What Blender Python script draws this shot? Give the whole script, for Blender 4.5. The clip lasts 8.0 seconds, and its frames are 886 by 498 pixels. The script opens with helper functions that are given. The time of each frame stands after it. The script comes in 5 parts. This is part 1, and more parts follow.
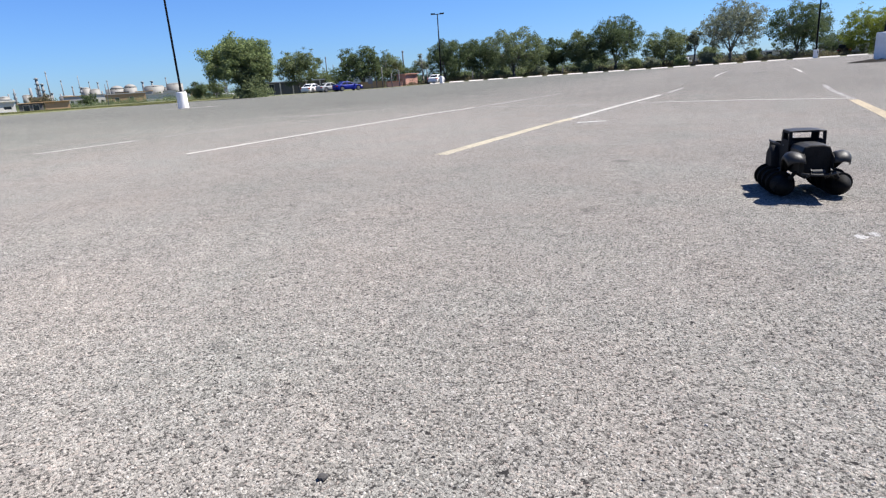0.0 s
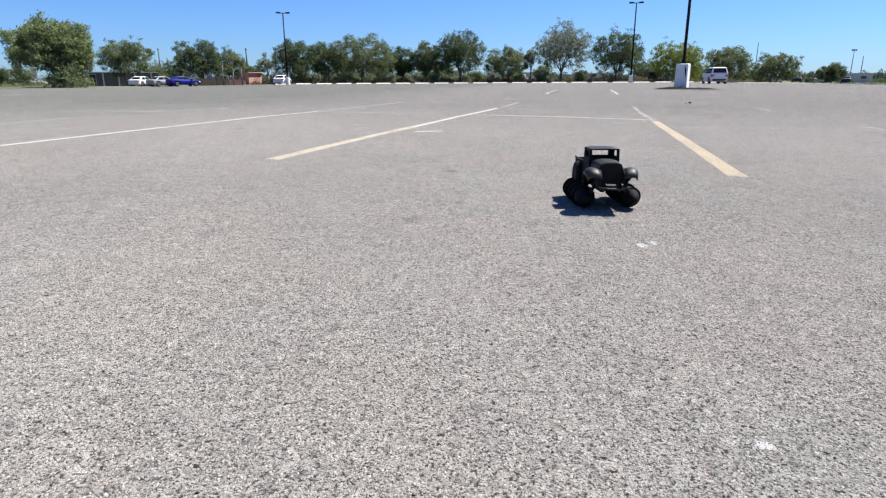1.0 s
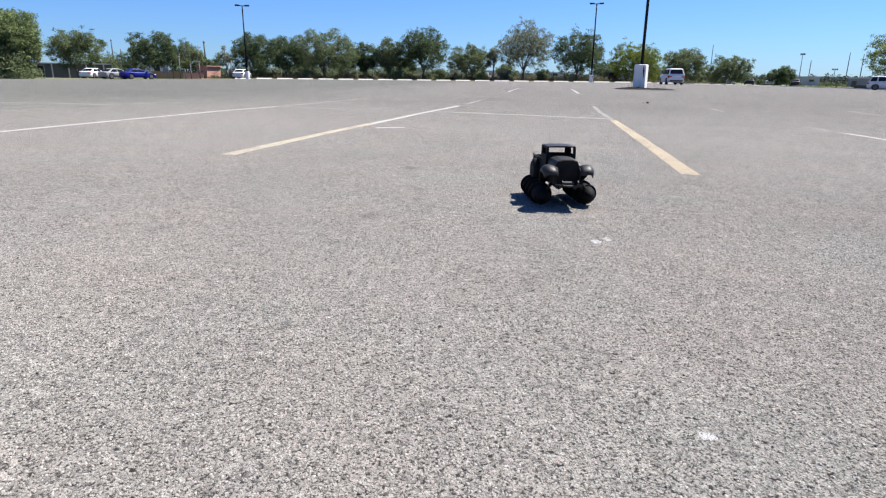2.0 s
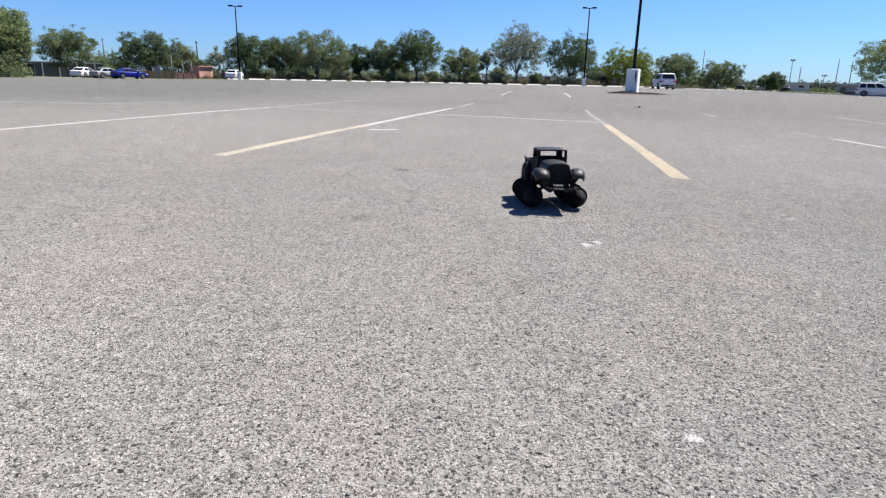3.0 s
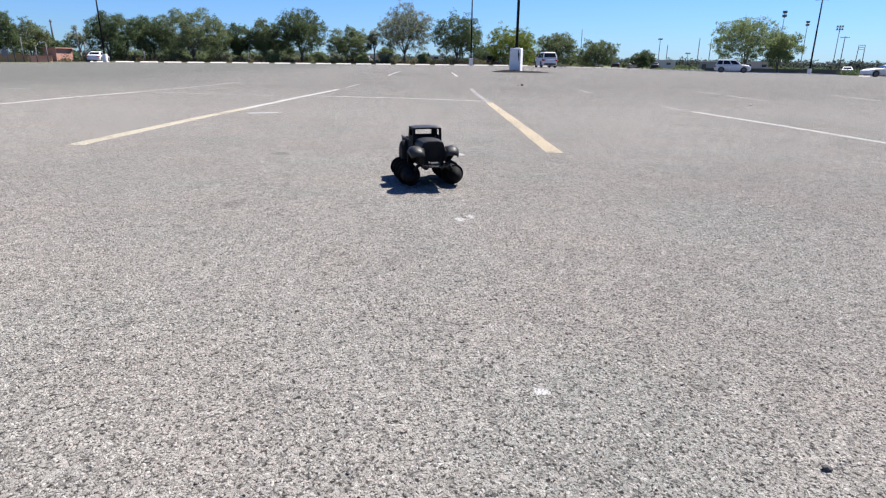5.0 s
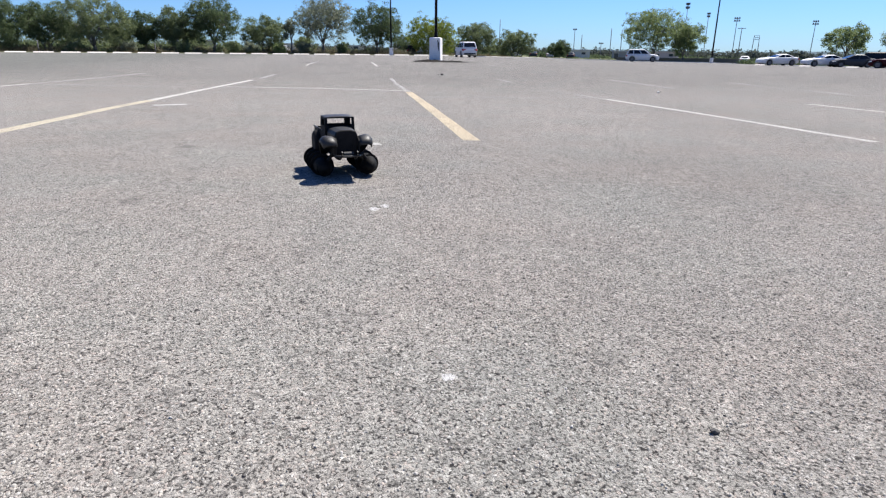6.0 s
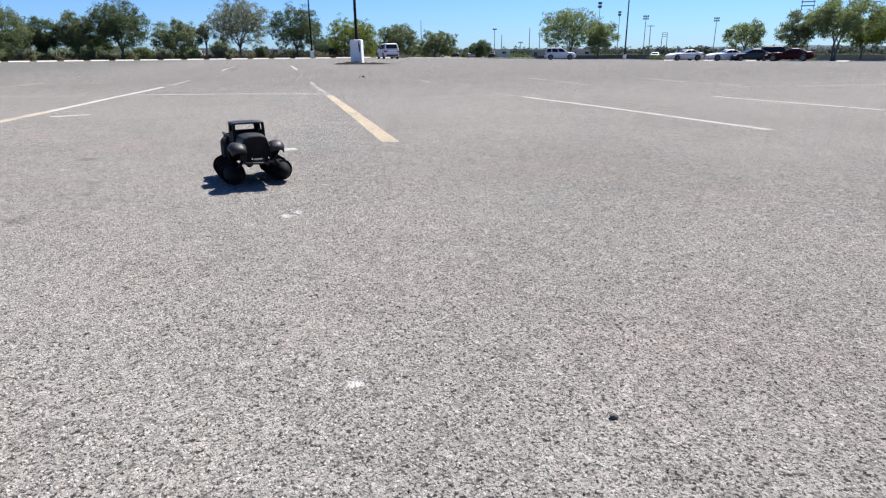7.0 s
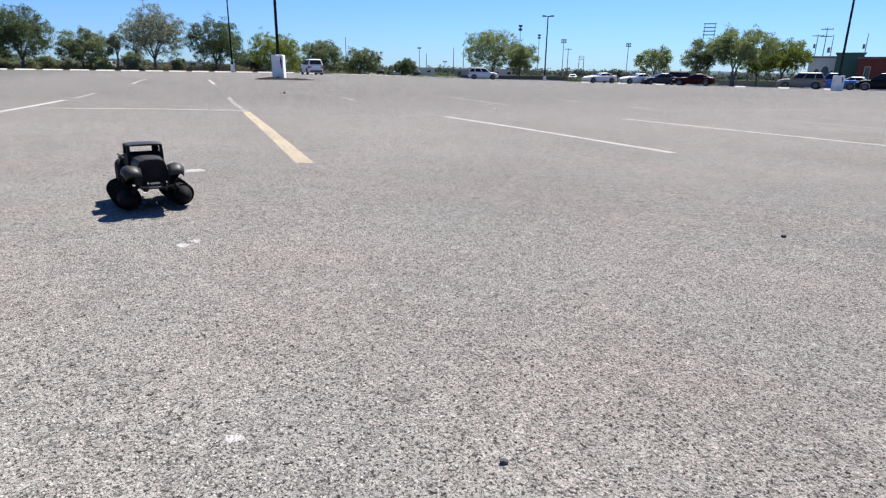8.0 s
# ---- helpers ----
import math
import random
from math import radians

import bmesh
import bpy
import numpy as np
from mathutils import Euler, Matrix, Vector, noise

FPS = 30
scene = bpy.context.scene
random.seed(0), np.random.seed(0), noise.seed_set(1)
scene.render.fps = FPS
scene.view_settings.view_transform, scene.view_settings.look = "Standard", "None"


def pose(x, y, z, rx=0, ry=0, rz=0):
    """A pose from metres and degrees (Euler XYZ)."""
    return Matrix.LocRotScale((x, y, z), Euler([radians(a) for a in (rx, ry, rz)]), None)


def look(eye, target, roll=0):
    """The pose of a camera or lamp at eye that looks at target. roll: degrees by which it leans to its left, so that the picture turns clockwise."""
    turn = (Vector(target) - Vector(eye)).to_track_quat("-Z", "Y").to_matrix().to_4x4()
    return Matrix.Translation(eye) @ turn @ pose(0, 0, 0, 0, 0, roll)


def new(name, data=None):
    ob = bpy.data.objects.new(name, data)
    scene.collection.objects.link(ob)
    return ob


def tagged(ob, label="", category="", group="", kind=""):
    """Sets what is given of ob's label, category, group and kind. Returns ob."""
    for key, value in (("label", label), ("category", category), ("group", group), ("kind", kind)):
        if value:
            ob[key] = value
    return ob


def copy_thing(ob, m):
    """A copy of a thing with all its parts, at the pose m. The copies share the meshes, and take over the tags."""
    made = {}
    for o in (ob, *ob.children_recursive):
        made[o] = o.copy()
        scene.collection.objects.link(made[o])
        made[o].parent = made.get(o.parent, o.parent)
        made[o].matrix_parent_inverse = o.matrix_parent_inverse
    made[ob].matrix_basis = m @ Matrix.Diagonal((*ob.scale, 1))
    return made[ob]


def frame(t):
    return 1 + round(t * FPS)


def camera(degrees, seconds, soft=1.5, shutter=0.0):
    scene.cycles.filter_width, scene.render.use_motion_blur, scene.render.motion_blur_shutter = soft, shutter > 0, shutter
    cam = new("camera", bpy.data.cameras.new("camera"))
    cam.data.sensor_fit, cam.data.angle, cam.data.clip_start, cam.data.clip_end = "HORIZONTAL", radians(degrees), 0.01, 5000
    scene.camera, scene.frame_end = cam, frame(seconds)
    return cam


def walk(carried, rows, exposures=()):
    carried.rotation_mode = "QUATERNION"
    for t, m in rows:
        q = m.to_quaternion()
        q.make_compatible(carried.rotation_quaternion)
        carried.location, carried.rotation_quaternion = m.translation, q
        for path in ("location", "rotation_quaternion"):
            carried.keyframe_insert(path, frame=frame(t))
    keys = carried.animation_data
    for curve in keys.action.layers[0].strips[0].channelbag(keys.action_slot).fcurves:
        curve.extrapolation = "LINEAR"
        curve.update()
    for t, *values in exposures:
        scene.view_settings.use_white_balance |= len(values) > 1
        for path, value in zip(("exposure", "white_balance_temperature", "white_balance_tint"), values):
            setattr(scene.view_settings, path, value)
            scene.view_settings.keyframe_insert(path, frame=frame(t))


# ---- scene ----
cam = camera(73.5, 8.0, soft=1.25)
PATH = [
    (0, (0.181, 0.103, 0.494), (-0.956, 2.424, -0.239), -3.9),
    (0.5, (0.230, 0.131, 0.500), (-0.548, 2.596, -0.236), -1.4),
    (0.7, (0.246, 0.145, 0.499), (-0.225, 2.009, -0.050), -0.7),
    (1, (0.271, 0.156, 0.499), (-0.230, 2.692, -0.234), -0.3),
    (1.5, (0.288, 0.163, 0.497), (-0.097, 2.720, -0.234), -0.0),
    (2, (0.292, 0.167, 0.494), (-0.046, 2.726, -0.250), 0.6),
    (3.5, (0.302, 0.160, 0.496), (0.013, 2.731, -0.233), 0.9),
    (4, (0.314, 0.157, 0.493), (0.064, 2.722, -0.272), 0.4),
    (4.5, (0.335, 0.150, 0.497), (0.251, 2.724, -0.276), 0.9),
    (5, (0.372, 0.152, 0.490), (0.523, 2.712, -0.316), 0.6),
    (5.2, (0.378, 0.156, 0.491), (0.608, 2.706, -0.326), 0.8),
    (6.3, (0.432, 0.160, 0.478), (1.000, 2.647, -0.373), 0.7),
    (6.5, (0.442, 0.157, 0.479), (1.079, 2.628, -0.372), 0.9),
    (7, (0.470, 0.158, 0.478), (1.232, 2.597, -0.360), -0.6),
    (7.2, (0.487, 0.158, 0.478), (1.131, 1.944, -0.153), -0.3),
    (7.5, (0.514, 0.163, 0.474), (1.490, 2.519, -0.377), 0.7),
    (8, (0.541, 0.176, 0.502), (1.615, 2.518, -0.265), 0.8),
]
walk(cam, [(t, look(eye, target, roll)) for t, eye, target, roll in PATH])

# ---- light ----
SUN_AZ, SUN_EL = 54.0, 56.0
world = bpy.data.worlds.new("sky")
scene.world = world
world.use_nodes = True
wn = world.node_tree
sky = wn.nodes.new("ShaderNodeTexSky")
sky.sky_type = "NISHITA"
sky.sun_disc = False
sky.sun_elevation = radians(SUN_EL)
sky.sun_rotation = radians(SUN_AZ)
sky.air_density, sky.dust_density, sky.ozone_density = 1.05, 0.15, 3.0
tint = wn.nodes.new("ShaderNodeMix")
tint.data_type, tint.blend_type = "RGBA", "MULTIPLY"
tint.inputs[0].default_value = 1.0
tint.inputs[7].default_value = (0.585, 0.922, 1.59, 1)  # a clear desert blue
wn.links.new(sky.outputs[0], tint.inputs[6])
wn.links.new(tint.outputs[2], wn.nodes["Background"].inputs[0])
wn.nodes["Background"].inputs[1].default_value = 0.0392
sun_data = bpy.data.lights.new("sun", "SUN")
sun_data.energy, sun_data.angle, sun_data.color = 5.0, radians(0.55), (1.0, 0.96, 0.908)
sun = new("sun", sun_data)
sun.matrix_world = look((60 * math.sin(radians(SUN_AZ)), 60 * math.cos(radians(SUN_AZ)), 60 * math.tan(radians(SUN_EL))), (0, 0, 0))
scene.view_settings.exposure = 1.31


# ---- materials ----
def tree_of(name):
    m = bpy.data.materials.new(name)
    m.use_nodes = True
    t = m.node_tree
    return m, t, t.nodes["Principled BSDF"]


def node(t, kind, **values):
    n = t.nodes.new(kind)
    for k, v in values.items():
        n.inputs[k].default_value = v
    return n


def ramp(t, fac, stops):
    n = t.nodes.new("ShaderNodeValToRGB")
    while len(n.color_ramp.elements) < len(stops):
        n.color_ramp.elements.new(0.5)
    for e, (p, c) in zip(n.color_ramp.elements, stops):
        e.position = p
        e.color = (*c, 1) if len(c) == 3 else c
    t.links.new(fac, n.inputs[0])
    return n.outputs[0]


def mix(t, fac, a, b, blend="MIX"):
    n = t.nodes.new("ShaderNodeMix")
    n.data_type, n.blend_type = "RGBA", blend
    for v, i in ((fac, 0), (a, 6), (b, 7)):
        if isinstance(v, (int, float)):
            n.inputs[i].default_value = v
        elif isinstance(v, tuple):
            n.inputs[i].default_value = (*v, 1)
        else:
            t.links.new(v, n.inputs[i])
    return n.outputs[2]


def coords(t):
    return t.nodes.new("ShaderNodeTexCoord").outputs["Object"]


def noise_of(t, co, scale, detail=4.0, rough=0.6):
    n = node(t, "ShaderNodeTexNoise", Scale=scale, Detail=detail, Roughness=rough)
    t.links.new(co, n.inputs["Vector"])
    return n.outputs[0]


def material(name, base, rough=0.7, metal=0.0, grain=30.0, stain=2.0, vary=0.18, bump=0.0, coat=0.0, tint=None, spec=0.5):
    """A surface with variation at two scales and a fine relief."""
    m, t, b = tree_of(name)
    co = coords(t)
    fine, wide = noise_of(t, co, grain), noise_of(t, co, stain, 5)
    dark = tuple(c * (1 - vary) for c in base)
    light = tuple(min(1, c * (1 + vary)) for c in base)
    c1 = ramp(t, fine, [(0.3, dark), (0.7, light)])
    worn = tint or tuple(c * (1 - 1.4 * vary) for c in base)
    c2 = mix(t, ramp(t, wide, [(0.45, (0, 0, 0)), (0.75, (0.6, 0.6, 0.6))]), c1, worn)
    t.links.new(c2, b.inputs["Base Color"])
    r = node(t, "ShaderNodeMapRange")
    for k, v in ((3, max(0.02, rough - 0.1)), (4, min(1, rough + 0.1))):
        r.inputs[k].default_value = v
    t.links.new(fine, r.inputs[0])
    t.links.new(r.outputs[0], b.inputs["Roughness"])
    b.inputs["Metallic"].default_value = metal
    b.inputs["Coat Weight"].default_value = coat
    b.inputs["Specular IOR Level"].default_value = spec
    if bump:
        n = node(t, "ShaderNodeBump", Strength=bump, Distance=0.01)
        t.links.new(fine, n.inputs["Height"])
        t.links.new(n.outputs[0], b.inputs["Normal"])
    return m


def chip_surface(name, paint=None, cover=(0.42, 0.58)):
    """Weathered chip-seal asphalt; with paint, a worn coat of road paint over the chips."""
    m, t, b = tree_of(name)
    geo = t.nodes.new("ShaderNodeNewGeometry")
    co = geo.outputs["Position"]
    # rounded chips, each pushed about so that no cell is regular
    warp = node(t, "ShaderNodeTexNoise", Scale=192.0, Detail=3.0, Roughness=0.7)
    t.links.new(co, warp.inputs["Vector"])
    push = t.nodes.new("ShaderNodeVectorMath")
    push.operation = "SCALE"
    push.inputs[3].default_value = 0.012
    t.links.new(warp.outputs[1], push.inputs[0])
    add = t.nodes.new("ShaderNodeVectorMath")
    t.links.new(co, add.inputs[0])
    t.links.new(push.outputs[0], add.inputs[1])
    cell = node(t, "ShaderNodeTexVoronoi", Scale=250.0)
    t.links.new(add.outputs[0], cell.inputs["Vector"])
    sep = t.nodes.new("ShaderNodeSeparateColor")
    t.links.new(cell.outputs["Color"], sep.inputs[0])
    grit = noise_of(t, co, 430, 3, 0.8)
    lump = noise_of(t, co, 158, 3, 0.6)
    chips = ramp(t, sep.outputs[0], CHIPS)
    chips = mix(t, 1.0, chips, ramp(t, grit, [(0.3, (0.6, 0.6, 0.6)), (0.5, (1, 1, 1)), (0.66, (1.22, 1.22, 1.22))]), "MULTIPLY")
    coarse = noise_of(t, co, 84, 2, 0.55)
    chips = mix(t, 1.0, chips, ramp(t, coarse, [(0.3, (0.62, 0.62, 0.625)), (0.42, (0.97, 0.97, 0.97)), (0.57, (1.05, 1.05, 1.05)), (0.69, (1.2, 1.2, 1.2))]), "MULTIPLY")
    speck = noise_of(t, co, 38, 2, 0.5)
    chips = mix(t, 1.0, chips, ramp(t, speck, [(0.3, (0.8, 0.8, 0.803)), (0.42, (0.98, 0.98, 0.98)), (0.57, (1.03, 1.03, 1.03)), (0.7, (1.18, 1.178, 1.175))]), "MULTIPLY")
    smudge = noise_of(t, co, 11, 3, 0.6)
    chips = mix(t, 1.0, chips, ramp(t, smudge, [(0.3, (0.93, 0.93, 0.935)), (0.5, (1, 1, 1)), (0.7, (1.05, 1.05, 1.045))]), "MULTIPLY")
    wide = noise_of(t, co, 0.55, 6, 0.62)
    mid = noise_of(t, co, 4.0, 5, 0.65)
    hue = noise_of(t, co, 1.7, 3, 0.5)
    chips = mix(t, 1.0, chips, ramp(t, wide, [(0.3, (0.86, 0.855, 0.85)), (0.5, (0.98, 0.975, 0.97)), (0.7, (1.06, 1.055, 1.05))]), "MULTIPLY")
    chips = mix(t, 1.0, chips, ramp(t, mid, [(0.28, (0.94, 0.94, 0.945)), (0.5, (1, 1, 1)), (0.72, (1.04, 1.03, 1.02))]), "MULTIPLY")
    chips = mix(t, 1.0, chips, ramp(t, hue, [(0.35, (0.97, 1.0, 1.0)), (0.5, (1, 1, 1)), (0.65, (1.018, 0.996, 0.988))]), "MULTIPLY")
    # beyond the stalls the chips turn a darker grey, along a ragged edge
    where = t.nodes.new("ShaderNodeSeparateXYZ")
    t.links.new(co, where.inputs[0])
    ragged = t.nodes.new("ShaderNodeMath")
    ragged.operation = "MULTIPLY_ADD"
    ragged.inputs[1].default_value = 6.0
    t.links.new(wide, ragged.inputs[0])
    t.links.new(where.outputs[1], ragged.inputs[2])
    aisle = node(t, "ShaderNodeMapRange")
    aisle.inputs[1].default_value, aisle.inputs[2].default_value = 9.5, 16.0
    t.links.new(ragged.outputs[0], aisle.inputs[0])
    chips = mix(t, aisle.outputs[0], chips, mix(t, 1.0, chips, (0.78, 0.785, 0.79), "MULTIPLY"))
    # and towards the grass, with falling x, a darker and slightly greener grey
    lane = node(t, "ShaderNodeMapRange")
    lane.inputs[1].default_value, lane.inputs[2].default_value = -3.6, -8.5
    t.links.new(where.outputs[0], lane.inputs[0])
    chips = mix(t, lane.outputs[0], chips, mix(t, 1.0, chips, (0.73, 0.77, 0.755), "MULTIPLY"))
    # binder shows between the chips and in pits where chips were lost
    deep = mix(t, 0.45, cell.outputs["Distance"], grit)
    gap = ramp(t, deep, [(0.53, (0, 0, 0)), (0.6, (0.7, 0.7, 0.7)), (0.68, (1, 1, 1))])
    holes = noise_of(t, co, 62, 2, 0.55)
    pits = mix(t, 1.0, ramp(t, lump, [(0.29, (1, 1, 1)), (0.325, (0, 0, 0))]), ramp(t, holes, [(0.285, (1, 1, 1)), (0.32, (0, 0, 0))]), "LIGHTEN")
    bare = mix(t, 1.0, gap, pits, "LIGHTEN")
    # single lost chips and single pale stones, picked cell by cell
    for scale, r0, r1, chosen in ((52.0, 0.14, 0.24, 0.52), (27.0, 0.08, 0.13, 0.72)):
        spots = node(t, "ShaderNodeTexVoronoi", Scale=scale)
        t.links.new(add.outputs[0], spots.inputs["Vector"])
        pick = t.nodes.new("ShaderNodeSeparateColor")
        t.links.new(spots.outputs["Color"], pick.inputs[0])
        dot = ramp(t, spots.outputs["Distance"], [(r0, (1, 1, 1)), (r1, (0, 0, 0))])
        lost = mix(t, 1.0, dot, ramp(t, pick.outputs[0], [(chosen, (0, 0, 0)), (chosen + 0.02, (0.55, 0.55, 0.55)), (1.0, (1, 1, 1))]), "MULTIPLY")
        pale = mix(t, 1.0, dot, ramp(t, pick.outputs[1], [(0.74, (0, 0, 0)), (0.76, (1, 1, 1))]), "MULTIPLY")
        chips = mix(t, pale, chips, mix(t, 1.0, chips, (1.32, 1.32, 1.32), "MULTIPLY"))
        bare = mix(t, 1.0, bare, lost, "LIGHTEN")
    colour = mix(t, bare, chips, (0.03, 0.028, 0.027))
    if paint:
        wear = noise_of(t, co, 60, 6, 0.75)
        broad = noise_of(t, co, 2.6, 3)
        both = mix(t, 0.35, wear, broad)
        held = ramp(t, both, [(cover[0], (0, 0, 0)), (cover[1], (1, 1, 1))])
        held = mix(t, 0.5, held, mix(t, 1.0, held, bare, "SUBTRACT"))
        colour = mix(t, held, colour, paint)
    t.links.new(colour, b.inputs["Base Color"])
    b.inputs["Roughness"].default_value = 1.0
    b.inputs["Diffuse Roughness"].default_value = 0.3
    b.inputs["Specular IOR Level"].default_value = 0.08
    h1 = mix(t, 0.5, ramp(t, deep, [(0.25, (1, 1, 1)), (0.7, (0, 0, 0))]), sep.outputs[2])
    height = mix(t, 0.35, h1, lump)
    n = node(t, "ShaderNodeBump", Strength=0.9, Distance=0.0045)
    t.links.new(height, n.inputs["Height"])
    t.links.new(n.outputs[0], b.inputs["Normal"])
    return m


CHIPS = [(0.0, (0.137, 0.132, 0.120)), (0.15, (0.218, 0.205, 0.187)), (0.5, (0.272, 0.258, 0.233)), (0.75, (0.300, 0.285, 0.259)), (0.9, (0.300, 0.259, 0.228)), (1.0, (0.395, 0.381, 0.355))]
ASPHALT = chip_surface("chip_seal_asphalt")
CHIP, chip_tree, chip_shader = tree_of("loose_stone_chips")
chip_geo = chip_tree.nodes.new("ShaderNodeNewGeometry")
chip_col = ramp(chip_tree, chip_geo.outputs["Random Per Island"], CHIPS[:1] + [(0.22, CHIPS[1][1])] + CHIPS[2:5] + [(1.0, (0.335, 0.32, 0.298))])
chip_col = mix(chip_tree, 1.0, chip_col, ramp(chip_tree, noise_of(chip_tree, coords(chip_tree), 420, 3, 0.7), [(0.3, (0.7, 0.7, 0.7)), (0.7, (1.25, 1.25, 1.25))]), "MULTIPLY")
chip_tree.links.new(chip_col, chip_shader.inputs["Base Color"])
chip_shader.inputs["Roughness"].default_value = 1.0
chip_shader.inputs["Specular IOR Level"].default_value = 0.08
PAINT_YELLOW = chip_surface("worn_yellow_paint", (0.44, 0.37, 0.262), (0.31, 0.5))
PAINT_CREAM = chip_surface("worn_cream_paint", (0.44, 0.392, 0.295), (0.32, 0.52))
PAINT_WHITE = chip_surface("worn_white_paint", (0.445, 0.428, 0.392), (0.29, 0.5))
PAINT_FADED = chip_surface("faded_white_paint", (0.345, 0.334, 0.315), (0.36, 0.58))
DUSTY = chip_surface("pale_dust_over_chips", (0.3, 0.29, 0.275), (0.4, 0.75))
TAR = chip_surface("dark_oil_stain", (0.095, 0.09, 0.085), (0.39, 0.66))
CHALK = chip_surface("white_scuff", (0.44, 0.43, 0.415), (0.33, 0.52))
DIRT = material("dry_grass_and_dirt", (0.125, 0.125, 0.075), 0.95, grain=6, stain=0.12, vary=0.3, tint=(0.085, 0.105, 0.05), spec=0.02)
SOIL = material("dark_damp_soil", (0.02, 0.018, 0.016), 0.95, grain=25, stain=3, vary=0.35, bump=0.4, spec=0.02)
CONCRETE = material("painted_concrete", (0.72, 0.7, 0.67), 0.85, grain=40, stain=2.5, vary=0.13, bump=0.25, tint=(0.4, 0.37, 0.34))
STOP = material("wheel_stop_concrete", (0.58, 0.54, 0.475), 0.9, grain=18, stain=1.2, vary=0.2, bump=0.2)
POLE = material("dark_bronze_pole", (0.011, 0.011, 0.014), 0.6, 0.0, grain=14, vary=0.25, spec=0.12)
WOODPOLE = material("weathered_utility_pole", (0.1, 0.1, 0.108), 0.9, grain=9, vary=0.3)
STEELPOLE = material("galvanised_steel", (0.14, 0.147, 0.16), 0.6, 0.0, grain=8, vary=0.2)
TOY = material("matte_black_plastic", (0.012, 0.0115, 0.011), 0.75, grain=260, stain=22, vary=0.3, bump=0.12, tint=(0.024, 0.022, 0.02), spec=0.1)
# dusty plastic, its base lifted to suggest sun on roof, hood and fenders
TOY_TOP = material("sunlit_dusty_plastic", (0.017, 0.0165, 0.0158), 0.5, grain=320, stain=18, vary=0.3, bump=0.08, tint=(0.036, 0.034, 0.031), spec=0.26)
AUGER = material("black_printed_auger", (0.006, 0.006, 0.006), 0.7, grain=420, stain=26, vary=0.35, bump=0.2, tint=(0.016, 0.015, 0.014), spec=0.08)
DUST = material("dusty_bed_floor", (0.12, 0.11, 0.1), 0.9, grain=300, stain=30, vary=0.3, tint=(0.08, 0.075, 0.07))
METAL = material("scuffed_metal", (0.03, 0.03, 0.03), 0.6, 0.5, grain=150, vary=0.3)
PEBBLE = material("loose_dark_pebble", (0.045, 0.042, 0.04), 0.9, grain=200, vary=0.3)
PEBBLE_PALE = material("loose_pale_pebble", (0.36, 0.34, 0.32), 0.9, grain=200, vary=0.2)


# ---- tools for shapes ----
def part(name, bm, mat, parent=None, label="", smooth=False):
    me = bpy.data.meshes.new(name)
    bmesh.ops.recalc_face_normals(bm, faces=bm.faces)
    bm.to_mesh(me)
    bm.free()
    if smooth:
        me.shade_smooth()
    me.materials.append(mat)
    ob = new(name, me)
    if parent:
        ob.parent = parent
    return tagged(ob, label)


def thing(name, m, label, category, group=""):
    ob = new(name)
    ob.empty_display_size = 0.1
    ob.matrix_basis = m
    return tagged(ob, label, category, group)


def mesh_from(name, verts, faces, mat, parent=None, smooth=False):
    """One mesh from arrays of corners and of faces with the same number of sides."""
    me = bpy.data.meshes.new(name)
    f = np.asarray(faces, np.int32)
    me.vertices.add(len(verts))
    me.vertices.foreach_set("co", np.asarray(verts, np.float32).ravel())
    me.loops.add(f.size)
    me.loops.foreach_set("vertex_index", f.ravel())
    me.polygons.add(len(f))
    me.polygons.foreach_set("loop_start", np.arange(0, f.size, f.shape[1], dtype=np.int32))
    me.update(calc_edges=True)
    if smooth:
        me.shade_smooth()
    me.materials.append(mat)
    ob = new(name, me)
    if parent:
        ob.parent = parent
    return ob


def box(bm, x0, x1, y0, y1, z0, z1):
    m = Matrix.LocRotScale(((x0 + x1) / 2, (y0 + y1) / 2, (z0 + z1) / 2), None, (abs(x1 - x0), abs(y1 - y0), abs(z1 - z0)))
    bmesh.ops.create_cube(bm, size=1, matrix=m)
    return bm


def rounded(ob, width, segments=2):
    mod = ob.modifiers.new("bevel", "BEVEL")
    mod.width, mod.segments, mod.limit_method, mod.angle_limit = width, segments, "ANGLE", radians(35)
    return ob


def tube(bm, points, radii, n=8, caps=True):
    """A tapered tube through points."""
    rings = []
    for i, p in enumerate(points):
        p = Vector(p)
        a = Vector(points[max(0, i - 1)])
        b = Vector(points[min(len(points) - 1, i + 1)])
        q = (b - a).to_track_quat("Z", "Y")
        rings.append([bm.verts.new(p + q @ Vector((radii[i] * math.cos(k * math.tau / n), radii[i] * math.sin(k * math.tau / n), 0))) for k in range(n)])
    for r, s in zip(rings, rings[1:]):
        for k in range(n):
            bm.faces.new((r[k], r[(k + 1) % n], s[(k + 1) % n], s[k]))
    if caps:
        bm.faces.new(rings[0][::-1])
        bm.faces.new(rings[-1])
    return bm


def loft(bm, sections):
    """A closed skin through sections with the same number of corners."""
    rings = [[bm.verts.new(p) for p in s] for s in sections]
    n = len(rings[0])
    for r, s in zip(rings, rings[1:]):
        for k in range(n):
            bm.faces.new((r[k], r[(k + 1) % n], s[(k + 1) % n], s[k]))
    bm.faces.new(rings[0][::-1])
    bm.faces.new(rings[-1])
    return bm


